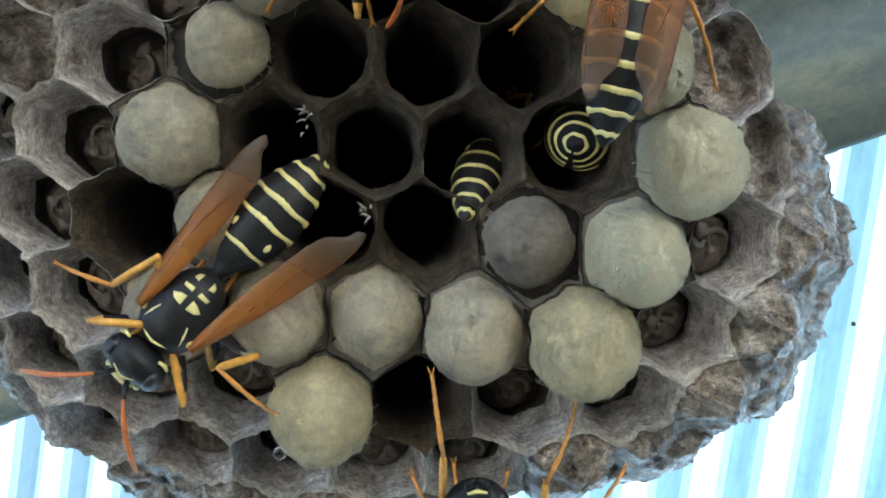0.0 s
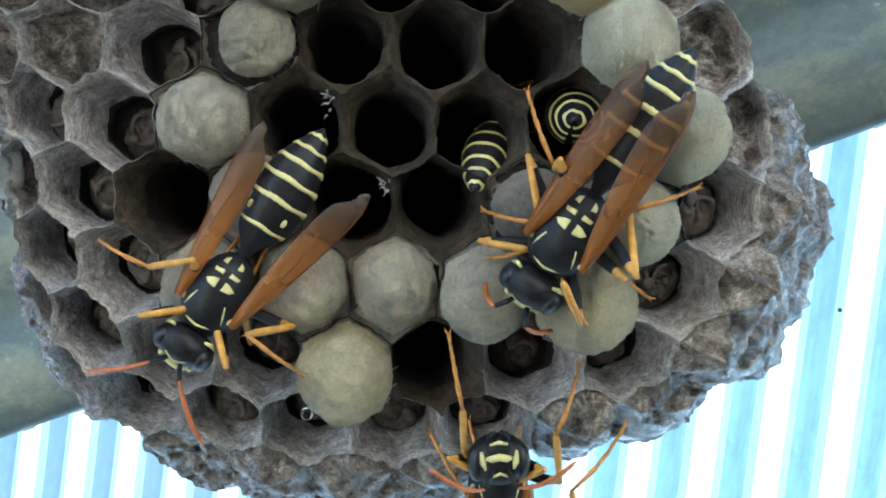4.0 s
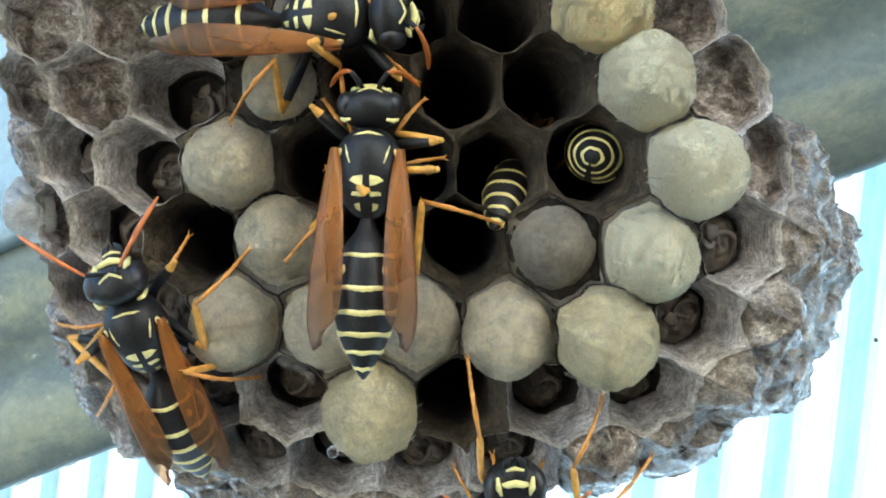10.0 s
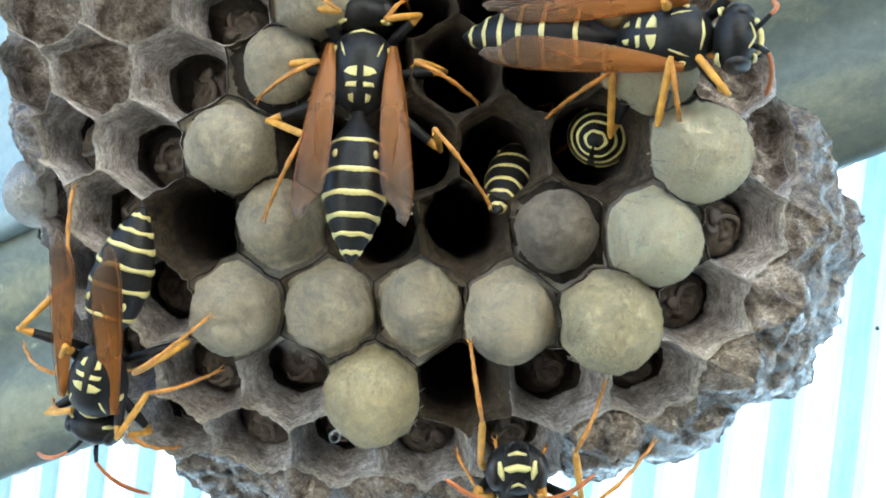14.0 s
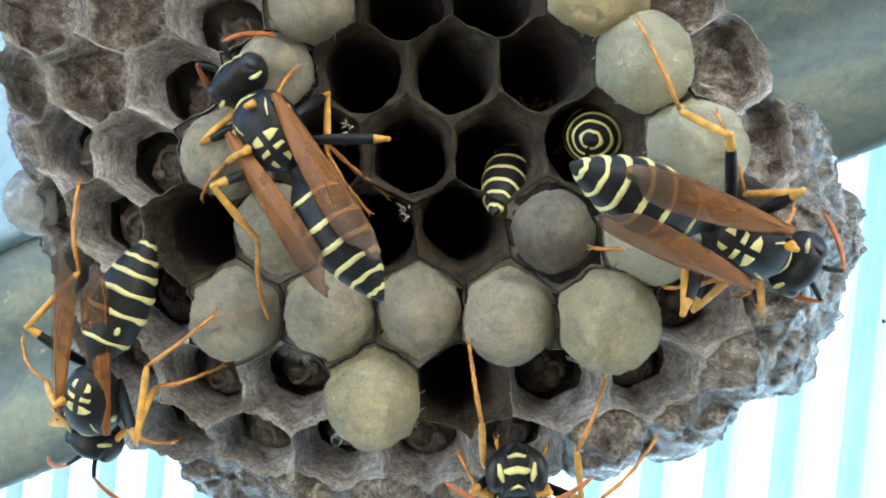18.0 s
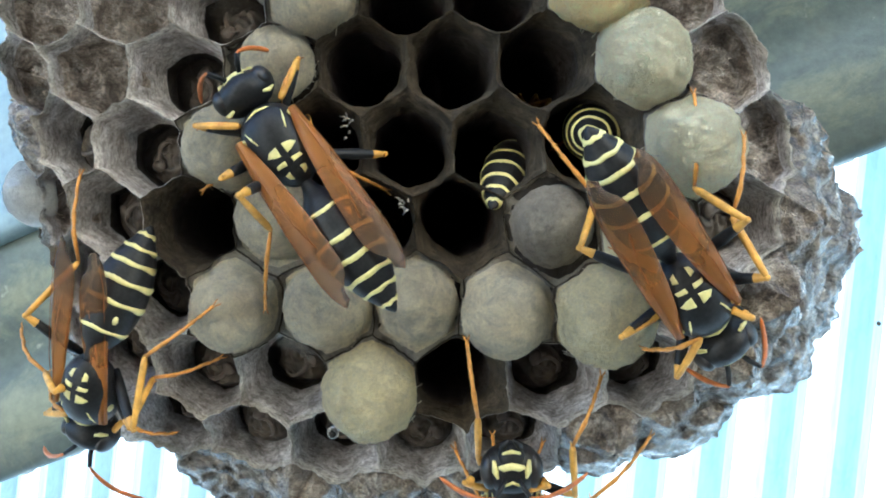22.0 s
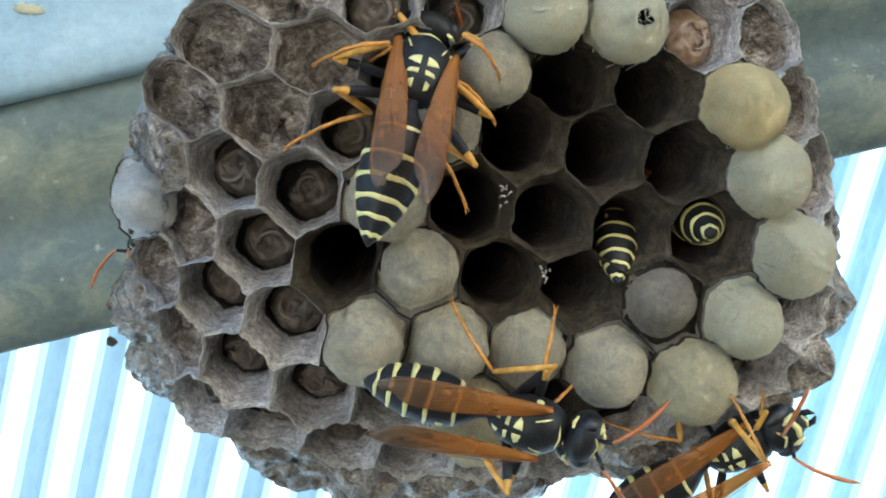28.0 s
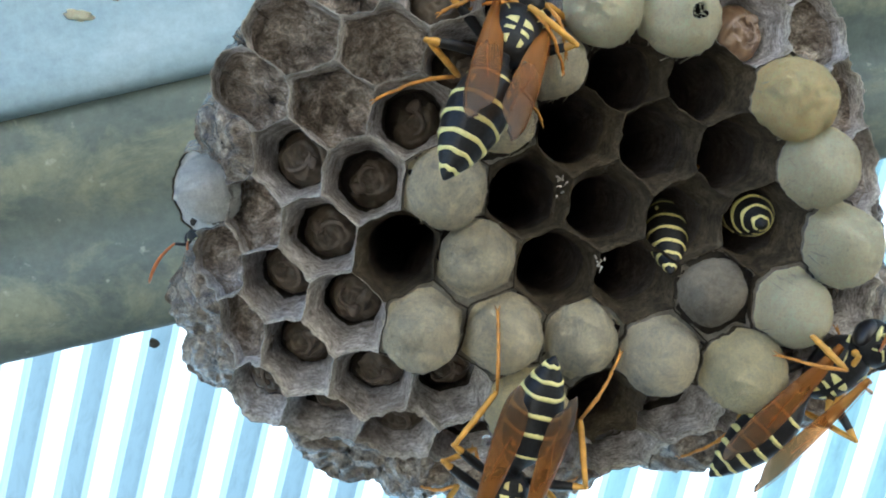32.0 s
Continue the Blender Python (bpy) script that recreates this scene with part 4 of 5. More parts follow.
def wasp_meshes():
    bm = bmesh.new()
    lathe(bm, THORAX, 28, .95)
    MESHES["thorax"] = mesh_of("thorax", bm, BLACK)
    bm = bmesh.new()
    fine = []
    for k in range(57):
        x = -2.5 - 8.4 * k / 56
        r, z = gaster_at(x)
        step = (x + 4.75) / 1.32 % 1.0
        fine.append((x, r * (1.0 - (0.035 * (1 - step) if -10.4 < x < -4.75 else 0)), z))
    lathe(bm, fine, 26, .93)
    MESHES["abdomen"] = mesh_of("abdomen", bm, BLACK)
    for n, (x, w, cover) in enumerate(((-4.55, .36, 1.0), (-6.25, .40, 1.0), (-7.5, .40, 1.0), (-8.6, .36, 1.0), (-9.5, .30, 1.0), (-10.35, .34, 1.0))):
        bm = bmesh.new()
        rings = []
        for k in range(5):
            ring = []
            for i in range(29):
                a = math.radians(-82 + 344 * i / 28)
                wav = 0.08 * math.cos(2 * (a - math.pi / 2)) + 0.05 * math.cos(6 * (a - math.pi / 2))
                half = 0.78 * w * (0.5 + 0.12 * math.cos(4 * (a - math.pi / 2)))
                xx = x + half * (k / 2 - 1) - (wav * 0.7 if k > 2 else wav * 0.4)
                r, z = gaster_at(max(-10.85, xx))
                grow = r + (0.035 if 0 < k < 4 else -0.03)
                ring.append(Vector((xx, grow * math.cos(a), grow * .93 * math.sin(a) + z)) * MM)
            rings.append(ring)
        skin(bm, rings, False)
        MESHES["band%d" % n] = mesh_of("band", bm, YELLOW)
    bm = bmesh.new()
    ellipsoid(bm, (1.05, 0, 0), (1.1, 1.72, 1.5), 28, 16)
    ellipsoid(bm, (1.75, 0, -.75), (.55, .75, .8), 18, 10)
    MESHES["head"] = mesh_of("head", bm, BLACK)
    for s in (1, -1):
        bm = bmesh.new()
        ellipsoid(bm, (1.2, s * 1.22, .12), (.72, .55, 1.05), 20, 14)
        MESHES["eye%d" % s] = mesh_of("eye", bm, EYE)
        # antenna: a dark elbow and a rust-coloured whip
        bm = bmesh.new()
        tube(bm, [Vector(p) * MM for p in ((2.0, s * .4, .45), (2.35, s * .6, .85), (2.75, s * .95, 1.3))], [.13 * MM, .15 * MM, .12 * MM], 8)
        MESHES["scape%d" % s] = mesh_of("scape", bm, BLACK)
        bm = bmesh.new()
        pts = [Vector((2.75 + 2.9 * f - .5 * f * f, s * (.95 + 2.5 * f + .4 * f * f), 1.3 - .2 * f - 1.6 * f * f)) * MM for f in (0, .08, .2, .35, .5, .65, .8, .93, 1.0)]
        tube(bm, pts, [r * MM for r in (.08, .1, .115, .13, .14, .145, .135, .11, .04)], 9)
        MESHES["flagellum%d" % s] = mesh_of("flagellum", bm, RUST)
        bm = bmesh.new()
        pts = [Vector((2.75 + .9 * f - 1.1 * f * f, s * (.95 + 1.5 * f), 1.3 - 2.6 * f - .9 * f * f)) * MM for f in (0, .08, .2, .35, .5, .65, .8, .93, 1.0)]
        tube(bm, pts, [r * MM for r in (.08, .1, .115, .13, .14, .145, .135, .11, .04)], 9)
        MESHES["lowered%d" % s] = mesh_of("flagellum", bm, RUST)
    bm = bmesh.new()
    tube(bm, [Vector((1.98 - .28 * abs(k) ** 1.5, .62 * k, .62 + .28 * abs(k))) * MM for k in (-1.3, -.9, -.45, 0, .45, .9, 1.3)], [.05 * MM] + [.13 * MM] * 5 + [.05 * MM], 7)
    MESHES["brow"] = mesh_of("brow", bm, YELLOW)
    bm = bmesh.new()
    tube(bm, [Vector(p) * MM for p in ((2.1, -.72, -.22), (2.18, -.45, -.2), (2.22, 0, -.32), (2.18, .45, -.2), (2.1, .72, -.22))], [r * MM for r in (.1, .2, .23, .2, .1)], 8)
    tube(bm, [Vector(p) * MM for p in ((2.18, -.5, -1.0), (2.24, 0, -1.12), (2.18, .5, -1.0))], [r * MM for r in (.07, .13, .07)], 8)
    MESHES["clypeus"] = mesh_of("clypeus", bm, YELLOW)
    for s in (1, -1):
        bm = bmesh.new()
        tube(bm, [Vector(p) * MM for p in ((1.98, s * .78, .42), (2.0, s * .9, 0), (1.98, s * .98, -.6))], [.07 * MM, .2 * MM, .09 * MM], 7)
        MESHES["eye_line%d" % s] = mesh_of("eye_line", bm, YELLOW)
    for s in (1, -1):
        bm = bmesh.new()
        tube(bm, [Vector(p) * MM for p in ((1.95, s * .45, -1.25), (2.25, s * .4, -1.55), (2.4, s * .12, -1.8))], [.24 * MM, .2 * MM, .06 * MM], 8)
        MESHES["mandible%d" % s] = mesh_of("mandible", bm, BLACK)
        bm = bmesh.new()
        tube(bm, [Vector(p) * MM for p in ((.35, s * .95, 1.12), (.3, s * 1.25, .92), (.45, s * 1.5, .55))], [.08 * MM, .13 * MM, .07 * MM], 8)
        MESHES["temple%d" % s] = mesh_of("temple_mark", bm, YELLOW)
    # wing: narrow, folded along its length, with a stiff front edge
    for s in (1, -1):
        bm = bmesh.new()
        rings = []
        for k in range(25):
            f = k / 24
            lead = .26 + .56 * math.sin(math.pi * min(1, f * 1.15) * .5) * (1 - f ** 13)
            trail = (-.1 - .40 * math.sin(math.pi * min(1, f ** .8)) ** .8 - .8 * f) * (1 - f ** 14)
            x = 10.4 * f
            slant = .95 * f ** 5
            ring = [(x, lead, -.02), (x, lead - .16, .10), (x, .12, .16), (x - .3 * slant, -.2, .10), (x - .65 * slant, trail * .6, .02), (x - slant, trail, -.06)]
            lo = [(a, b, c - .05) for a, b, c in reversed(ring)]
            rings.append([Vector((a, -s * b, c + .10 * math.sin(5 * f) + .04 * noise.noise((f * 6, b * 3, 0)))) * MM for a, b, c in ring + lo])
        skin(bm, rings, True, True, True)
        bmesh.ops.recalc_face_normals(bm, faces=bm.faces[:])
        MESHES["wing%d" % s] = mesh_of("wing", bm, WING)
        bm = bmesh.new()
        for pts in (((0, .2), (3, .5), (6, .66), (8.5, .68), (9.7, .5)), ((.4, .05), (3, .12), (5.2, .0), (7, -.3))):
            tube(bm, [Vector((x, -s * y, .16 + .10 * math.sin(x / 2.08))) * MM for x, y in pts], [.02 * MM] * len(pts), 6)
        MESHES["vein%d" % s] = mesh_of("vein", bm, VEIN)
    for kind, (lf, lt, ls) in LEGS.items():
        bm = bmesh.new()
        tube(bm, [(0, 0, 0), (.25 * lf * MM, 0, .05 * MM), (.55 * lf * MM, 0, .08 * MM), (.82 * lf * MM, 0, .03 * MM), (.93 * lf * MM, 0, .01 * MM), (lf * MM, 0, 0)],
             [r * MM for r in (.19, .29, .32, .26, .19, .13)], 12)
        ellipsoid(bm, (lf, 0, 0), (.19, .17, .18), 10, 6)
        for f in bm.faces:
            if f.calc_center_median().x > .84 * lf * MM:
                f.material_index = 1
        MESHES["femur" + kind] = mesh_of("leg", bm, BLACK, GOLD)
        bm = bmesh.new()
        tube(bm, [(0, 0, 0), (.06 * lt * MM, 0, .04 * MM), (.5 * lt * MM, 0, .04 * MM), (.9 * lt * MM, 0, 0), (lt * MM, 0, 0)],
             [r * MM for r in (.13, .17, .21, .2, .13)], 9)
        tube(bm, [(.93 * lt * MM, 0, -.1 * MM), (lt * 1.02 * MM, .1 * MM, -.4 * MM)], [.06 * MM, .015 * MM], 5)
        MESHES["tibia" + kind] = mesh_of("tibia", bm, GOLD)
        bm = bmesh.new()
        x, pts, rr = 0.0, [], []
        for k, f in enumerate((.40, .2, .14, .11, .15)):
            pts += [x, x + f * .85]
            rr += [.1 - .005 * k, .145 - .008 * k]
            x += f
        pts.append(1.0), rr.append(.05)
        tube(bm, [(p * ls * MM, 0, (.45 * math.sin(p * math.pi) * (1 - .3 * p) + .05 * math.sin(p * 23)) * MM) for p in pts], [r * MM for r in rr], 8)
        for s in (1, -1):
            tube(bm, [(ls * .97 * MM, 0, -.05 * MM), (ls * 1.05 * MM, s * .14 * MM, -.12 * MM), (ls * 1.08 * MM, s * .16 * MM, -.25 * MM)], [.05 * MM, .04 * MM, .01 * MM], 5)
        MESHES["tarsus" + kind] = mesh_of("tarsus", bm, ORANGE)
    spots = {"tegula": [((.75, 1.42, .85), (.26, .2, .18))], "flank_mark": [((.2, 1.62, .35), (.28, .16, .26))]}
    patches = {"scutellum_mark": [(-.5, .10), (-.58, .72), (-.82, .98), (-1.12, .5), (-1.22, .12)],
               "metanotum_mark": [(-1.42, .10), (-1.40, .78), (-1.62, .86), (-1.74, .14)],
               "propodeum_mark": [(-1.98, .30), (-2.02, .66), (-2.3, .58), (-2.48, .28)]}
    for name, outline in patches.items():
        cx, cy = sum(p[0] for p in outline) / len(outline), sum(p[1] for p in outline) / len(outline)
        for s in (1, -1):
            bm = bmesh.new()
            rings = []
            for f, lift in ((.82, -.05), (.79, .03), (.6, .045), (.35, .045), (.05, .045)):
                ring = []
                for k in range(4 * len(outline)):
                    a, b, g = outline[k // 4], outline[(k // 4 + 1) % len(outline)], k % 4 / 4
                    x, y = a[0] + (b[0] - a[0]) * g, a[1] + (b[1] - a[1]) * g
                    x, y = cx + (x - cx) * f, cy + (y - cy) * f
                    r, dz = thorax_at(x)
                    ring.append(Vector((x, s * y, dz + .95 * math.sqrt(max(.01, r * r - y * y)) + lift)) * MM)
                rings.append(ring)
            skin(bm, rings, True, False, True)
            bmesh.ops.recalc_face_normals(bm, faces=bm.faces[:])
            MESHES[name + str(s)] = mesh_of(name, bm, YELLOW)
    for name, some in spots.items():
        for s in (1, -1):
            bm = bmesh.new()
            for (x, y, z), size in some:
                ellipsoid(bm, (x, s * y, z), size, 12, 8)
            MESHES[name + str(s)] = mesh_of(name, bm, YELLOW)
    for s in (1, -1):
        bm = bmesh.new()
        tube(bm, [Vector(p) * MM for p in ((.1, s * .86, 1.42), (.6, s * 1.0, 1.32), (1.15, s * 1.12, 1.1))], [.05 * MM, .09 * MM, .05 * MM], 7)
        MESHES["shoulder_stripe%d" % s] = mesh_of("shoulder_stripe", bm, YELLOW)
        bm = bmesh.new()
        ellipsoid(bm, (-5.35, s * 1.02, .93), (.27, .2, .15), 12, 8)
        MESHES["abdomen_spot%d" % s] = mesh_of("abdomen_spot", bm, YELLOW)
    bm = bmesh.new()
    tube(bm, [Vector((1.85 - .25 * abs(math.sin(a)) - .2 * (1 - math.cos(a)), 1.28 * math.sin(a), 1.22 * math.cos(a))) * MM for a in (math.radians(-80 + 20 * k) for k in range(9))],
         [.04 * MM] + [.085 * MM] * 7 + [.04 * MM], 7)
    MESHES["collar"] = mesh_of("collar", bm, YELLOW)


LEGS = {"F": (3.2, 2.7, 3.2), "M": (3.6, 3.5, 4.2), "H": (4.3, 4.2, 5.0)}
HIP = {"F": (1.45, .85, -1.05), "M": (.2, 1.0, -1.25), "H": (-1.25, 1.0, -1.15)}
STANCE = {"F": (4.4, 3.0), "M": (.6, 6.0), "H": (-6.2, 5.2)}
wasp_meshes()


def build_wasp(label, head_tilt=0.0, spread=(14, 14), lowered=False, winged=True):
    w = tagged(new("wasp"), label, "wasp", group="wasps on the nest")
    thorax = part("thorax", MESHES["thorax"], w, m=Matrix.Diagonal((.95, 1, 1, 1)))
    part("collar", MESHES["collar"], thorax, "yellow collar line")
    ab = part("abdomen", MESHES["abdomen"], w, "black abdomen with yellow bands")
    for n in range(6):
        part("band", MESHES["band%d" % n], ab, "yellow band")
    head = part("head", MESHES["head"], w, "", pose(.0022, 0, -.00005, 0, -head_tilt, 0))
    part("brow_mark", MESHES["brow"], head, "yellow brow mark"), part("clypeus", MESHES["clypeus"], head, "yellow face plate")
    wings, legs = {}, {}
    for s, side in ((1, "L"), (-1, "R")):
        for name in ("scutellum_mark", "metanotum_mark", "propodeum_mark", "tegula", "flank_mark", "shoulder_stripe"):
            part(name, MESHES[name + str(s)], thorax, "yellow spot")
        part("abdomen_spot", MESHES["abdomen_spot%d" % s], ab, "yellow spot")
        part("eye", MESHES["eye%d" % s], head, "glossy dark eye")
        part("mandible", MESHES["mandible%d" % s], head)
        part("temple_mark", MESHES["temple%d" % s], head, "yellow spot")
        part("eye_line", MESHES["eye_line%d" % s], head, "yellow line inside the eye")
        part("scape", MESHES["scape%d" % s], head)
        part("flagellum", MESHES[("lowered%d" if lowered else "flagellum%d") % s], head, "rust-orange antenna")
        if winged:
            wings[side] = part("wing", MESHES["wing%d" % s], w, "folded amber-brown wing", wing_pose(s, spread[0 if s > 0 else 1]))
            part("vein", MESHES["vein%d" % s], wings[side])
        for kind in "FMH":
            leg = part("leg", MESHES["femur" + kind], w)
            legs[side + kind] = (leg, part("tibia", MESHES["tibia" + kind], leg, "yellow shin"), part("tarsus", MESHES["tarsus" + kind], leg, "orange foot"))
    return w, wings, legs, ab


def waist(side, down=0.0):
    """The abdomen swung sideways and down at the waist, in degrees."""
    return pose(-.0025, 0, 0, 0, -down, -side) @ pose(.0025, 0, 0)


def wing_pose(s, degrees, droop=0.0):
    return pose(.0009, s * .00165, .0011, 0, 0, 180 - s * degrees) @ pose(0, 0, 0, s * 14, droop - 1.5, 0)


def comb_y(x, z):
    """Depth of the comb's face, in millimetres."""
    x, z = max(-30.0, min(27.0, x)) / 20, (max(-17.0, min(24.0, z)) - 3) / 15
    return -.74 - 3.36 * x - .82 * z + .99 * x * z + 1.46 * z * z + .79 * x ** 3 - 1.12 * x * x * z + 1.65 * x * z * z - 1.54 * z ** 3


def bone(a, b, up):
    x = (b - a).normalized()
    y = up.cross(x)
    y = y.normalized() if y.length > 1e-5 else Vector((0, 1, 0))
    m = Matrix((x, y, x.cross(y))).transposed().to_4x4()
    m.translation = a * MM
    return m


def bend(kind, s, foot, clear=None, tucked=False):
    """Poses of thigh, shin and foot, for a foot's place in the wasp's own space (millimetres)."""
    lf, lt, ls = LEGS[kind]
    x, y, z = HIP[kind]
    hip = Vector((x, s * y, z))
    away = foot - hip
    flat = Vector((away.x, away.y, 0))
    flat = flat.normalized() if flat.length > 0.1 else Vector((0, s, 0))
    ankle = foot - (flat * .86 + Vector((0, 0, -.5))).normalized() * ls
    if clear:
        ankle = clear(ankle)
    to = ankle - hip
    reach = min(max(to.length, abs(lf - lt) + .3), (lf + lt) * .985)
    d = to.normalized()
    ankle = hip + d * reach
    along = (lf * lf - lt * lt + reach * reach) / (2 * reach)
    out = Vector(({"F": .7, "M": -.1, "H": -.7}[kind], s * .85, {"F": .6, "M": .8, "H": .3}[kind])) if not tucked else Vector((0, s * .25, -1))
    pole = out - d * out.dot(d)
    knee = hip + d * along + pole.normalized() * math.sqrt(max(0.0, lf * lf - along * along))
    toe = ankle + (foot - ankle).normalized() * ls
    up = Vector((0, 0, 1))
    thigh = bone(hip, knee, up)
    back = thigh.inverted()
    return thigh, back @ bone(knee, ankle, up), back @ bone(ankle, toe, up)


def on_dome(p):
    """A foothold brought out onto the cap that it would sink into."""
    p = p.copy()
    for c, r in DOMES:
        flat = (r + 0.45) ** 2 - (p.x - c.x) ** 2 - (p.z - c.z) ** 2
        if flat > 0:
            p.y = min(p.y, c.y - math.sqrt(flat))
    return p


def set_still(w, legs, stance=1.0, floor=-2.6):
    for name, chain in legs.items():
        s = 1 if name[0] == "L" else -1
        x, y = STANCE[name[1]]
        for ob, m in zip(chain, bend(name[1], s, Vector((x * stance, s * y * stance, floor)))):
            ob.matrix_basis = m


def pose_mm(x, y, z, rx, ry, rz):
    return pose(x * MM, y * MM, z * MM, rx, ry, rz)


def track(rows, t):
    """Pose between keyed rows."""
    if t <= rows[0][0]:
        return pose_mm(*rows[0][1:])
    for a, b in zip(rows, rows[1:]):
        if a[0] <= t <= b[0]:
            f = (t - a[0]) / (b[0] - a[0])
            f = f * f * (3 - 2 * f)
            return pose_mm(*a[1:]).lerp(pose_mm(*b[1:]), f)
    return pose_mm(*rows[-1][1:])


WASP_A = [
    (0, -12.6, -0.2, -3.9, -88, 49, -177),
    (1, -12.2, -0.3, -4.3, -93, 58, 177),
    (2.5, -12.5, -0.2, -4.6, -94, 57, 176),
    (6, -12.6, -0.0, -4.9, -92, 60, 178),
    (7, -12.9, 0.0, -4.9, -92, 60, 178),
    (7.5, -14.3, -0.4, -3.0, -89, 16, -177),
    (8, -14.2, 0.1, -2.9, -88, -20, 173),
    (8.5, -15.5, 0.2, -5.9, -86, -11, 158),
    (9, -15.2, -2.2, -5.9, -155, -38, -106),
    (9.5, -16.3, -1.7, -5.1, -137, -39, -121),
    (10, -18.9, -0.3, -4.5, -148, -60, -118),
    (10.5, -20.9, -3.0, -1.5, -113, -35, -144),
    (11, -23.9, 2.2, -4.2, -94, 15, 163),
    (11.5, -25.7, 1.1, -4.7, -103, 16, 139),
    (12, -23.6, 1.6, -4.1, -113, 22, 134),
    (12.5, -24.0, 2.7, -5.1, -111, 31, 144),
    (13, -22.9, 2.7, -5.6, -117, 36, 137),
    (13.5, -22.6, 3.1, -7.8, -146, 53, 118),
    (15.5, -22.8, 2.6, -9.8, -145, 48, 105),
    (19, -22.9, 2.5, -9.6, -145, 48, 105),
    (23, -23.0, 2.6, -9.6, -145, 48, 105),
    (24, -23.1, 3.1, -9.7, -145, 48, 105),
    (24.5, -20.0, 2.0, -9.5, 117, 67, 29),
    (25, -20.2, 2.1, -9.6, 122, 68, 34),
    (25.5, -21.1, 0.9, -8.6, 152, 63, 65),
    (26, -20.1, 2.5, -8.8, 135, 61, 24),
    (26.5, -15.9, 2.2, -9.2, 107, 47, -12),
    (28.5, -0.3, -4.9, -7.2, 100, 3, -17),
    (29, 1.4, -4.2, -8.3, 96, 11, -20),
    (30, -1.5, -3.0, -11.4, 80, 43, -15),
    (30.3, -2.9, -1.7, -11.5, 44, 67, -49),
    (30.6, -5.3, -0.8, -12.4, -44, 81, -133),
    (31, -10.1, -1.4, -13.3, -116, 63, 145),
    (31.5, -7.0, -1.5, -14.1, -152, 72, 110),
    (32, -7.2, -1.0, -15.6, -158, 72, 104),
]
WASP_C = [
    (0, -3.7, -4.6, 17.5, 87, 45, -5),
    (0.5, 1.7, -3.9, 10.6, 77, 30, -24),
    (1, 3.8, -5.0, 9.8, 85, 29, -10),
    (1.5, -2.2, -3.5, 5.3, 72, 56, -22),
    (2, 10.5, -5.1, 8.7, 99, -24, -21),
    (2.5, 11.7, -6.4, 2.5, 91, 29, 2),
    (3, 12.2, -6.0, 0.0, 97, 55, 9),
    (3.5, 10.3, -5.6, -1.2, -159, 77, 110),
    (4.2, 6.8, -6.0, -0.6, -103, 44, 146),
    (4.8, 3.4, -4.5, -0.1, -82, 8, 139),
    (5.5, -1.2, -0.4, 0.2, -62, -40, 120),
    (6, -1.0, -0.5, 0.1, -53, -40, 113),
    (6.5, -1.1, -0.7, 0.6, -39, -42, 106),
    (7, -0.1, -1.1, 0.6, -31, -36, 97),
    (7.5, 0.7, -1.6, -0.9, -57, -53, 128),
    (8, 0.3, -4.6, 0.2, -81, -41, 166),
    (8.5, -2.0, -0.4, 4.8, -14, -65, 103),
    (9, -2.7, -0.4, 5.2, 9, -58, 82),
    (9.5, -3.7, -3.7, 2.4, 116, -78, -26),
    (10, -4.5, -4.2, 5.0, 15, -85, 75),
    (10.5, -4.9, -3.8, 4.7, 100, -70, -11),
    (11, -3.2, -5.8, 4.0, 132, -54, -52),
    (11.5, -3.8, -5.6, 4.4, 137, -56, -58),
    (12, -3.1, -5.7, 4.2, 152, -62, -70),
    (12.5, -3.5, -5.6, 4.0, 150, -61, -69),
    (13, -4.5, -5.5, 4.0, -164, -67, -112),
    (13.5, -5.2, -1.1, 9.1, -90, -83, -180),
    (15.5, -5.5, -3.4, 11.1, 18, -51, 76),
    (16, -8.3, -2.8, 7.9, -62, -71, 144),
    (16.5, -9.7, -2.4, 8.1, -81, -71, 164),
    (17, -10.0, -2.3, 7.9, -80, -70, 164),
    (18, -10.1, -3.8, 6.7, -89, -56, 160),
    (19, -9.7, -4.1, 7.7, -89, -60, 159),
    (20, -9.9, -4.1, 7.8, -88, -63, 159),
    (21, -9.7, -4.0, 6.8, -87, -69, 156),
    (21.5, -9.6, -3.4, 4.9, -83, -54, 171),
    (22, -9.7, -3.5, 5.5, -83, -55, 172),
    (22.5, -10.7, -3.4, 5.2, -83, -51, 172),
    (23, -13.0, -2.7, 5.0, -93, -47, -176),
    (23.5, -14.8, -3.1, 6.8, -97, -70, -172),
    (24, -12.5, -1.2, 7.4, 119, -73, -24),
    (24.5, -15.3, -3.2, 8.3, -100, -57, -169),
    (25, -15.2, -2.7, 7.4, -118, -66, -150),
    (25.5, -16.7, -1.8, 6.5, -110, -58, 171),
    (26, -16.6, -3.2, 7.6, -80, -52, 136),
    (26.5, -16.9, -3.2, 7.6, -81, -53, 137),
    (28.5, -12.4, -2.4, 16.4, 23, -31, 66),
    (29, -12.1, -2.6, 17.1, 23, -31, 68),
    (30, -11.9, -2.6, 17.2, 23, -33, 70),
    (31, -11.8, -2.5, 17.0, 23, -34, 69),
    (32, -11.6, -2.2, 16.1, 22, -30, 64),
]
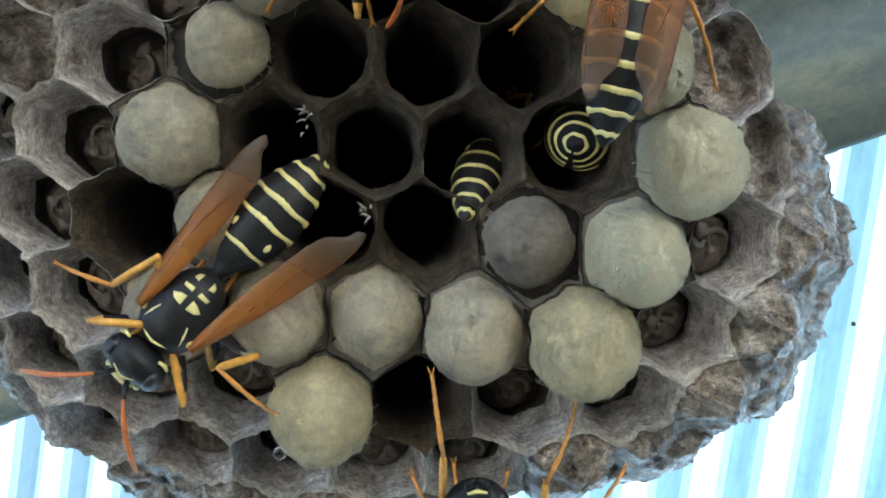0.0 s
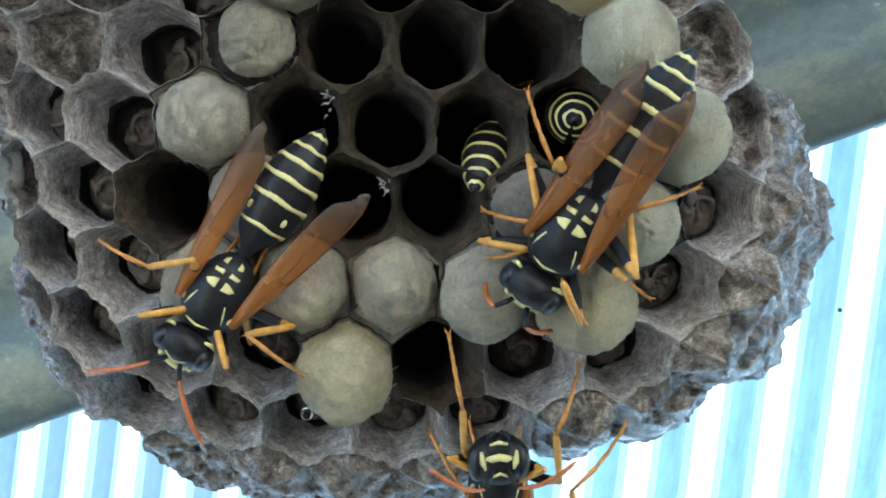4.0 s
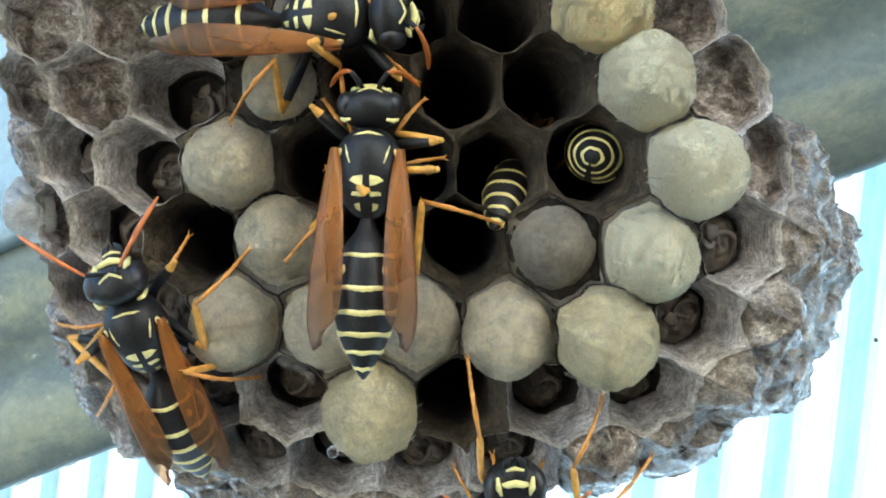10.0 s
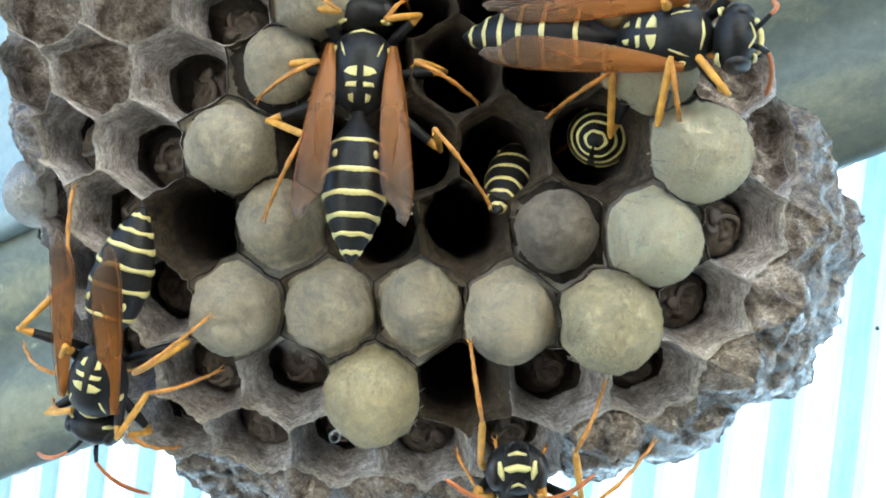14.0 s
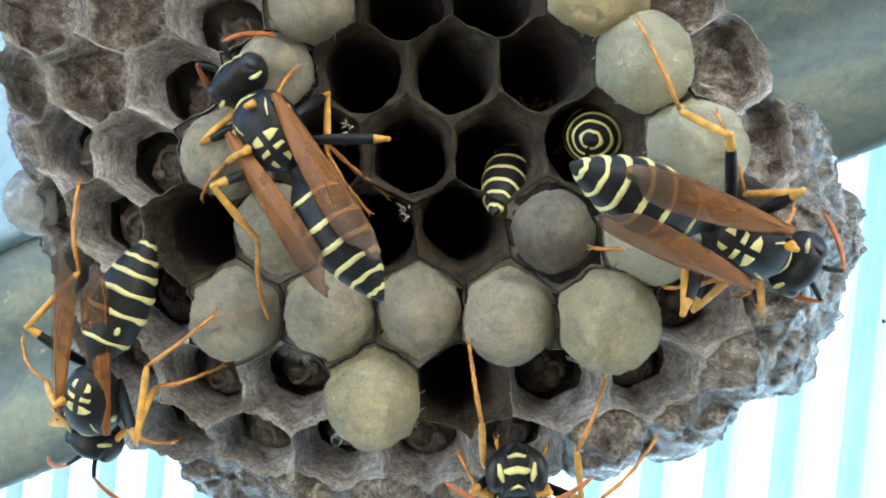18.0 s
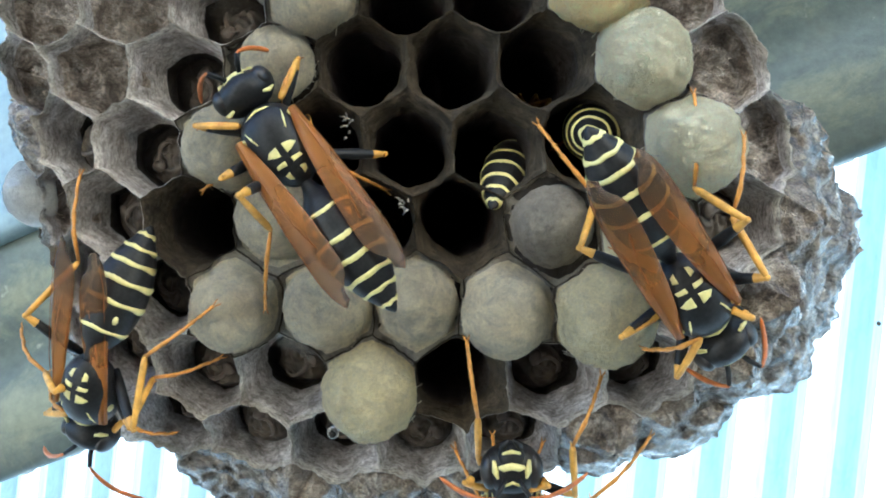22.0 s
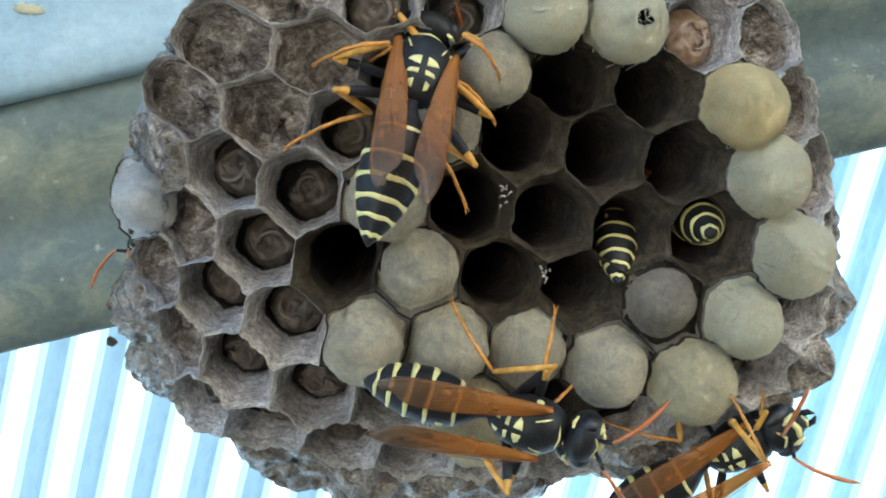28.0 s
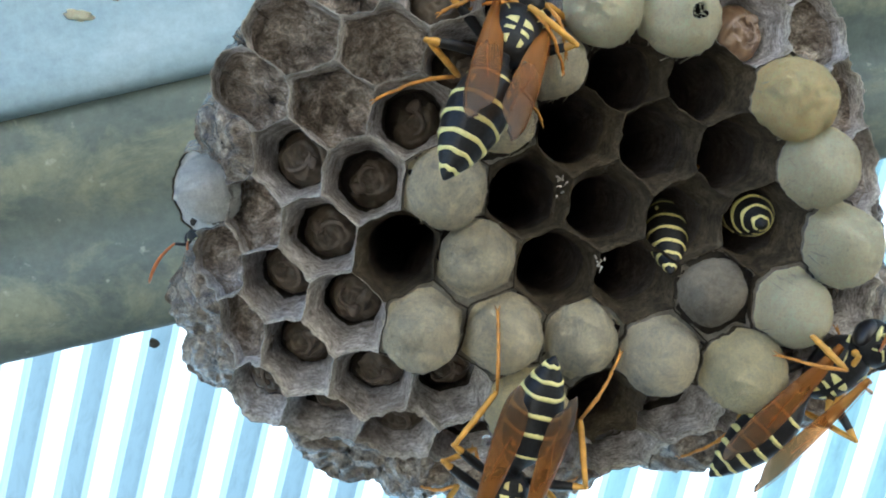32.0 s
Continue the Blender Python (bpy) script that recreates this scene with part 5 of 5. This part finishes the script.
WASP_B = [
    (0, 11.3, -6.5, 17.3, 54, -77, 37),
    (1, 11.8, -6.7, 18.9, -10, -82, 100),
    (1.5, 12.1, -6.9, 22.9, -7, -84, 97),
    (2, 6.8, -5.6, 23.9, -95, -15, -162),
    (2.5, -2.7, -4.5, 18.1, -87, 26, -174),
    (3, -8.2, -4.3, 17.4, -87, 31, -175),
    (3.5, -12.7, -5.0, 19.6, -90, 65, 180),
    (5.5, -16.1, -5.0, 18.4, -107, 73, 163),
    (6, -17.5, -3.2, 11.1, 172, 83, 82),
    (6.5, -17.9, -3.3, 11.5, 179, 82, 89),
    (7, -15.0, -2.6, 7.1, 97, 70, 7),
    (7.5, -17.7, -1.3, 3.3, -79, 86, -169),
    (8, -16.0, -1.9, 4.8, 97, 81, 7),
    (8.5, -16.9, -1.9, 4.8, -176, 86, 94),
    (9, -16.6, -2.1, 4.6, 175, 84, 85),
    (9.5, -11.7, -3.6, 12.5, 89, 12, -4),
    (10, -6.8, -4.1, 13.8, 90, -0, -7),
    (10.5, -6.6, -3.9, 14.4, 89, 3, -10),
    (11, -3.9, -4.3, 15.0, 90, -2, -8),
    (11.5, -0.5, -4.3, 16.1, 90, -1, -14),
    (12, 0.1, -4.5, 15.9, 91, -5, -11),
    (12.5, 1.4, -4.4, 15.7, 91, -3, -15),
    (13, 5.7, -4.8, 11.3, 85, 19, -17),
    (13.5, 10.1, -5.4, 12.2, 90, 1, -12),
    (15.5, 14.4, -6.2, 1.8, 87, 38, -5),
    (16, 16.1, -6.8, -0.5, 123, 21, 33),
    (19, 16.5, -6.9, -0.1, 123, 17, 29),
    (20.5, 15.8, -6.8, 0.1, 123, 17, 29),
    (21, 13.0, -6.6, -1.4, 126, 41, 33),
    (21.5, 12.6, -6.1, -3.4, 133, 47, 47),
    (22, 13.8, -6.2, -3.5, 131, 45, 42),
    (23, 13.8, -6.2, -3.3, 132, 47, 45),
    (23.5, 13.5, -6.2, -3.2, 133, 48, 47),
    (24, 10.7, -6.5, -3.5, 162, 71, 70),
    (24.5, -0.2, -3.9, -0.6, -93, 17, 170),
    (25, -4.4, -4.1, 11.3, -96, -56, -173),
    (25.5, -12.6, -6.7, 21.8, -132, -40, -126),
    (26.5, -10.0, -4.5, 31.0, -132, -60, -126),
    (28, -6.0, -2.5, 36.0, -132, -66, -126),
]
WASP_D = [
    (0, 4.3, 2.9, -16.8, -170, -65, -99),
    (1, 4.9, 2.4, -16.1, -166, -64, -102),
    (2.5, 5.0, 3.0, -17.1, -169, -66, -100),
    (6, 4.4, 2.7, -16.4, -173, -65, -97),
    (12, 4.2, 2.4, -16.0, -175, -64, -95),
    (23, 4.0, 2.7, -16.4, -176, -64, -94),
    (24.5, 4.3, 3.0, -16.8, -175, -64, -95),
    (25, 4.6, 2.4, -15.9, -175, -63, -95),
    (25.5, 8.3, 2.3, -17.3, 124, -70, -36),
    (26, 12.3, 0.2, -11.3, 106, -30, -30),
    (26.5, 13.8, -1.2, -9.1, 109, -33, -32),
    (28.5, 13.9, -2.7, -9.0, 95, -39, -12),
    (29, 13.5, -2.5, -8.4, 106, -44, -24),
    (29.5, 14.6, -0.6, -10.7, 114, -39, -35),
    (30, 14.9, 3.0, -17.0, 87, -17, 11),
    (30.5, 16.9, 1.2, -11.9, 151, -38, -71),
    (31, 14.6, -1.1, -8.3, 173, -50, -85),
    (31.5, 16.7, -2.2, -6.5, 155, -56, -69),
    (32, 15.4, -4.3, -3.5, 99, -51, -11),
]
FEET_A = [
    ("LM", 0, 7.2, -7.3, 2.4, -9.4),
    ("RM", 0, 7.2, -20.4, 2.2, -1.5),
    ("RF", 0, 7.2, -16.7, 3.0, -6.5),
    ("LF", 0, 7.2, -12.3, 3.1, -9.1),
    ("LH", 0, 7.2, -9.2, 3.0, -0.5, "tucked"),
    ("RH", 0, 7.2, -10.5, 3.0, 0.3, "tucked"),
    ("RH", 13.4, 24.2, -23.2, 1.1, 4.1),
    ("LH", 13.4, 24.2, -14.1, 2.0, -4.1),
    ("LM", 13.4, 24.2, -14.7, 3.0, -7.6),
    ("LF", 13.4, 24.2, -18.5, 5.8, -12.9),
    ("RM", 13.4, 24.2, -29.0, 6.0, -5.8),
    ("LH", 30.9, 32.1, 0.2, -0.4, -4.4),
    ("RH", 30.9, 32.1, -9.1, 0.8, -2.1),
    ("LM", 30.9, 32.1, 1.2, 5.2, -16.1),
    ("RM", 30.9, 32.1, -6.5, 5.8, -15.9),
]
FEET_B = [
    ("LM", 7.9, 9.2, -10.3, 0.1, 4.7),
    ("LH", 7.9, 9.2, -11.8, -1.2, 14.0),
    ("RM", 7.9, 9.2, -21.2, 0.4, 7.0),
    ("LF", 7.9, 9.2, -14.4, 1.4, -1.2),
    ("RF", 7.9, 9.2, -20.8, 1.8, 0.2),
    ("LH", 15.4, 20.7, 10.8, -2.9, 12.1),
    ("LM", 15.4, 20.7, 14.9, -3.5, 6.8),
    ("RH", 15.4, 20.7, 8.1, -2.4, -0.4),
    ("RM", 15.4, 20.7, 12.4, -2.5, -2.7),
    ("LM", 20.9, 23.7, 16.6, -3.7, 5.4),
    ("LH", 20.9, 23.7, 14.1, -3.4, 8.0),
    ("RH", 20.9, 23.7, 5.5, -2.3, 6.6),
    ("RM", 20.9, 23.7, 9.6, -2.5, -0.8),
]
FEET_C = [
    ("RM", 5.4, 7.6, 9.4, -3.8, -1.6),
    ("RH", 5.4, 7.6, 7.1, -1.5, -7.3),
    ("LM", 5.4, 7.6, -2.6, 3.9, 0.2),
    ("RF", 5.4, 7.6, 0.9, 5.1, 3.9),
    ("LF", 5.4, 7.6, -1.5, 5.5, 3.2),
    ("LH", 5.4, 7.6, -1.9, 1.5, -4.4),
    ("LM", 9.8, 13.2, -7.5, -0.3, 5.5),
    ("LH", 9.8, 13.2, -9.8, 0.6, -0.2),
    ("RH", 9.8, 13.2, 3.2, -1.8, 2.0),
    ("RM", 9.8, 13.2, -0.2, -1.4, 6.0),
    ("LM", 15.9, 23.3, -15.4, 0.9, 3.0),
    ("LH", 15.9, 23.3, -11.2, 1.6, -4.4),
    ("RH", 15.9, 23.3, -3.7, 1.0, 3.0, "tucked"),
    ("RM", 15.9, 23.3, -4.9, 1.0, 2.0, "tucked"),
    ("RF", 15.9, 23.3, -8.8, -0.7, 10.9),
    ("LH", 28.4, 32.1, -19.5, -0.6, 11.1),
    ("LM", 28.4, 32.1, -16.5, -2.4, 16.9),
    ("RM", 28.4, 32.1, -8.3, -1.3, 14.4),
    ("RH", 28.4, 32.1, -8.2, -0.8, 11.0),
]
FEET_D = [
    ("LM", 0, 25.1, 1.2, -0.2, -6.1),
    ("RM", 0, 25.1, 9.4, -0.3, -8.5),
    ("RH", 0, 25.1, 12.7, 1.8, -12.5),
    ("LH", 0, 25.1, 0.4, 3.4, -13.6),
    ("LF", 0, 25.1, 2.8, 2.4, -12.5),
    ("RF", 0, 25.1, 6.0, 2.5, -13.0),
    ("LM", 28.4, 30.6, 10.3, -2.3, -3.0),
    ("LF", 28.4, 30.6, 13.9, -2.1, -4.8),
    ("LM", 30.9, 32.1, 10.0, -2.3, -2.8),
    ("LF", 30.9, 32.1, 15.7, -3.2, -0.9),
    ("LH", 30.9, 32.1, 8.2, 2.3, -13.0),
]


# wing spread to the left and right, and droop, in degrees, from time to time
SPREAD = {"A": [(0, 13, 5), (7, 13, 5), (7.5, 1, 4), (8, 20, -10), (8.5, 16, -4), (9, 12, 12), (10, -1, 1), (11, -3, -1), (12, 2, 10), (13.2, 0, 10), (14.5, -16, 7, 19), (24.1, -16, 7, 19), (24.5, -5, 5), (26, -3, 2), (28, -3, 2, -6), (29.6, -3, 2, -6), (30.6, -2, 1), (32, -2, 1)],
          "B": [(0, -3, -3), (6, -2, -2), (13, -3, -3), (32, -3, -3)],
          "C": [(0, -2, -1), (2.5, 0, 3), (5.5, -7, -8, -7), (7.2, -7, -8, -7), (8, 1, 1), (11, 3, 3, -2), (13, 1, 1, -3), (15.5, 12, 12), (15.9, -1, -1), (24, 0, 0), (26.0, -2, 0, -5), (26.5, -2, 0, -5), (28.5, -7, 0, 9), (32, -7, 0, 9)],
          "D": [(0, -2, -2), (32, -1, 0)]}
WAIST = {"A": [(0, 0), (13.2, 0), (14.5, 0, 42), (24.1, 0, 42), (24.5, 0), (32, 0)], "B": [(0, 0), (32, 0)], "C": [(0, 0), (4.5, 0), (5.5, -25, -5), (7.2, -25, -5), (8, 0), (26.5, 0), (28.5, 2, 26), (32, 2, 26)], "D": [(0, 0), (32, 0)]}
WASPS = {}
SIZE = 1.10
for key, tilt, words in (("A", 10, "black and yellow paper wasp with spread amber wings, walking the comb"),
                         ("B", 5, "black and yellow paper wasp crossing the comb, wings folded"),
                         ("C", 5, "black and yellow paper wasp tending cells in the comb's middle"),
                         ("D", 66, "black and yellow paper wasp clinging to the comb's lower edge")):
    WASPS[key] = build_wasp(words, tilt, lowered=key in "BC")
    WASPS[key][0].scale = (SIZE, SIZE, SIZE)
ROWS = {"A": WASP_A, "B": WASP_B, "C": WASP_C, "D": WASP_D}
FEET = {"A": FEET_A, "B": FEET_B, "C": FEET_C, "D": FEET_D}

# two wasps head-first in cells, one behind the comb's edge
for words, rows, spread in (("paper wasp head-first in a cell, banded abdomen sticking out", (5.3, 7.3, 7.8, 4.2, -31.3, 73.7), (0, 0)),
                            ("paper wasp deep in a cell, only the abdomen tip showing", (10.5, 7.7, 7.4, 16.7, -4.6, 80), (-4, -4)),
                            ("paper wasp on the comb's far side, rust antennae showing", (-25.7, 18.8, 0.2, 19, 38, -140), (-3, -3))):
    w, wings, legs, ab = build_wasp(words, 0, spread, False, "cell" not in words)
    set_still(w, legs, 0.42 if "cell" in words else 0.5, -1.6 if "cell" in words else -2.6)
    w.matrix_basis = pose_mm(*rows) @ (Matrix.Diagonal((1, .88, .88, 1)) if "sticking" in words else Matrix.Diagonal((1, 1.18, 1.18, 1)) if "tip" in words else Matrix.Identity(4))


def motions():
    for key, (w, wings, legs, ab) in WASPS.items():
        rows = ROWS[key]
        walk(ab, [(row[0], waist(*row[1:])) for row in WAIST[key]])
        if rows[-1][0] < 32.0:
            rows = rows + [(32.0, *rows[-1][1:])]
        walk(w, [(r[0], pose_mm(*r[1:])) for r in rows])
        for side, wing in wings.items():
            s, k = (1, 1) if side == "L" else (-1, 2)
            walk(wing, [(row[0], wing_pose(s, row[k], *row[3:])) for row in SPREAD[key]])
        times = sorted({r[0] for r in rows} | {0.25 * n for n in range(129)})
        for name, chain in legs.items():
            s = 1 if name[0] == "L" else -1
            x, y = STANCE[name[1]]
            held, made = None, [[], [], []]
            for n, t in enumerate(times):
                m = track(rows, t)
                ideal = m @ (Vector((x, s * y, -2.6)) * SIZE * MM) / MM
                ideal.y = min(max(ideal.y - 4, comb_y(ideal.x, ideal.z) - 0.5), ideal.y + 4)
                fixed = [f for f in FEET[key] if f[0] == name and f[1] <= t <= f[2]]
                tucked = bool(fixed) and len(fixed[0]) > 6
                if fixed:
                    held = Vector(fixed[0][3:6])
                elif held is None or (held - ideal).length > 2.6:
                    held = ideal + Vector((noise.noise((t, x, y * s)), 0, noise.noise((t + 9, x, y * s)))) * 0.8
                back = m.inverted()
                foot = back @ ((held if tucked else on_dome(held)) * MM) / (MM * SIZE)
                clear = None if tucked else lambda a: back @ (on_dome(m @ (a * SIZE * MM) / MM) * MM) / (MM * SIZE)
                for out, pm in zip(made, bend(name[1], s, foot, clear, tucked)):
                    out.append((t, pm))
            for ob, out in zip(chain, made):
                walk(ob, out)


motions()
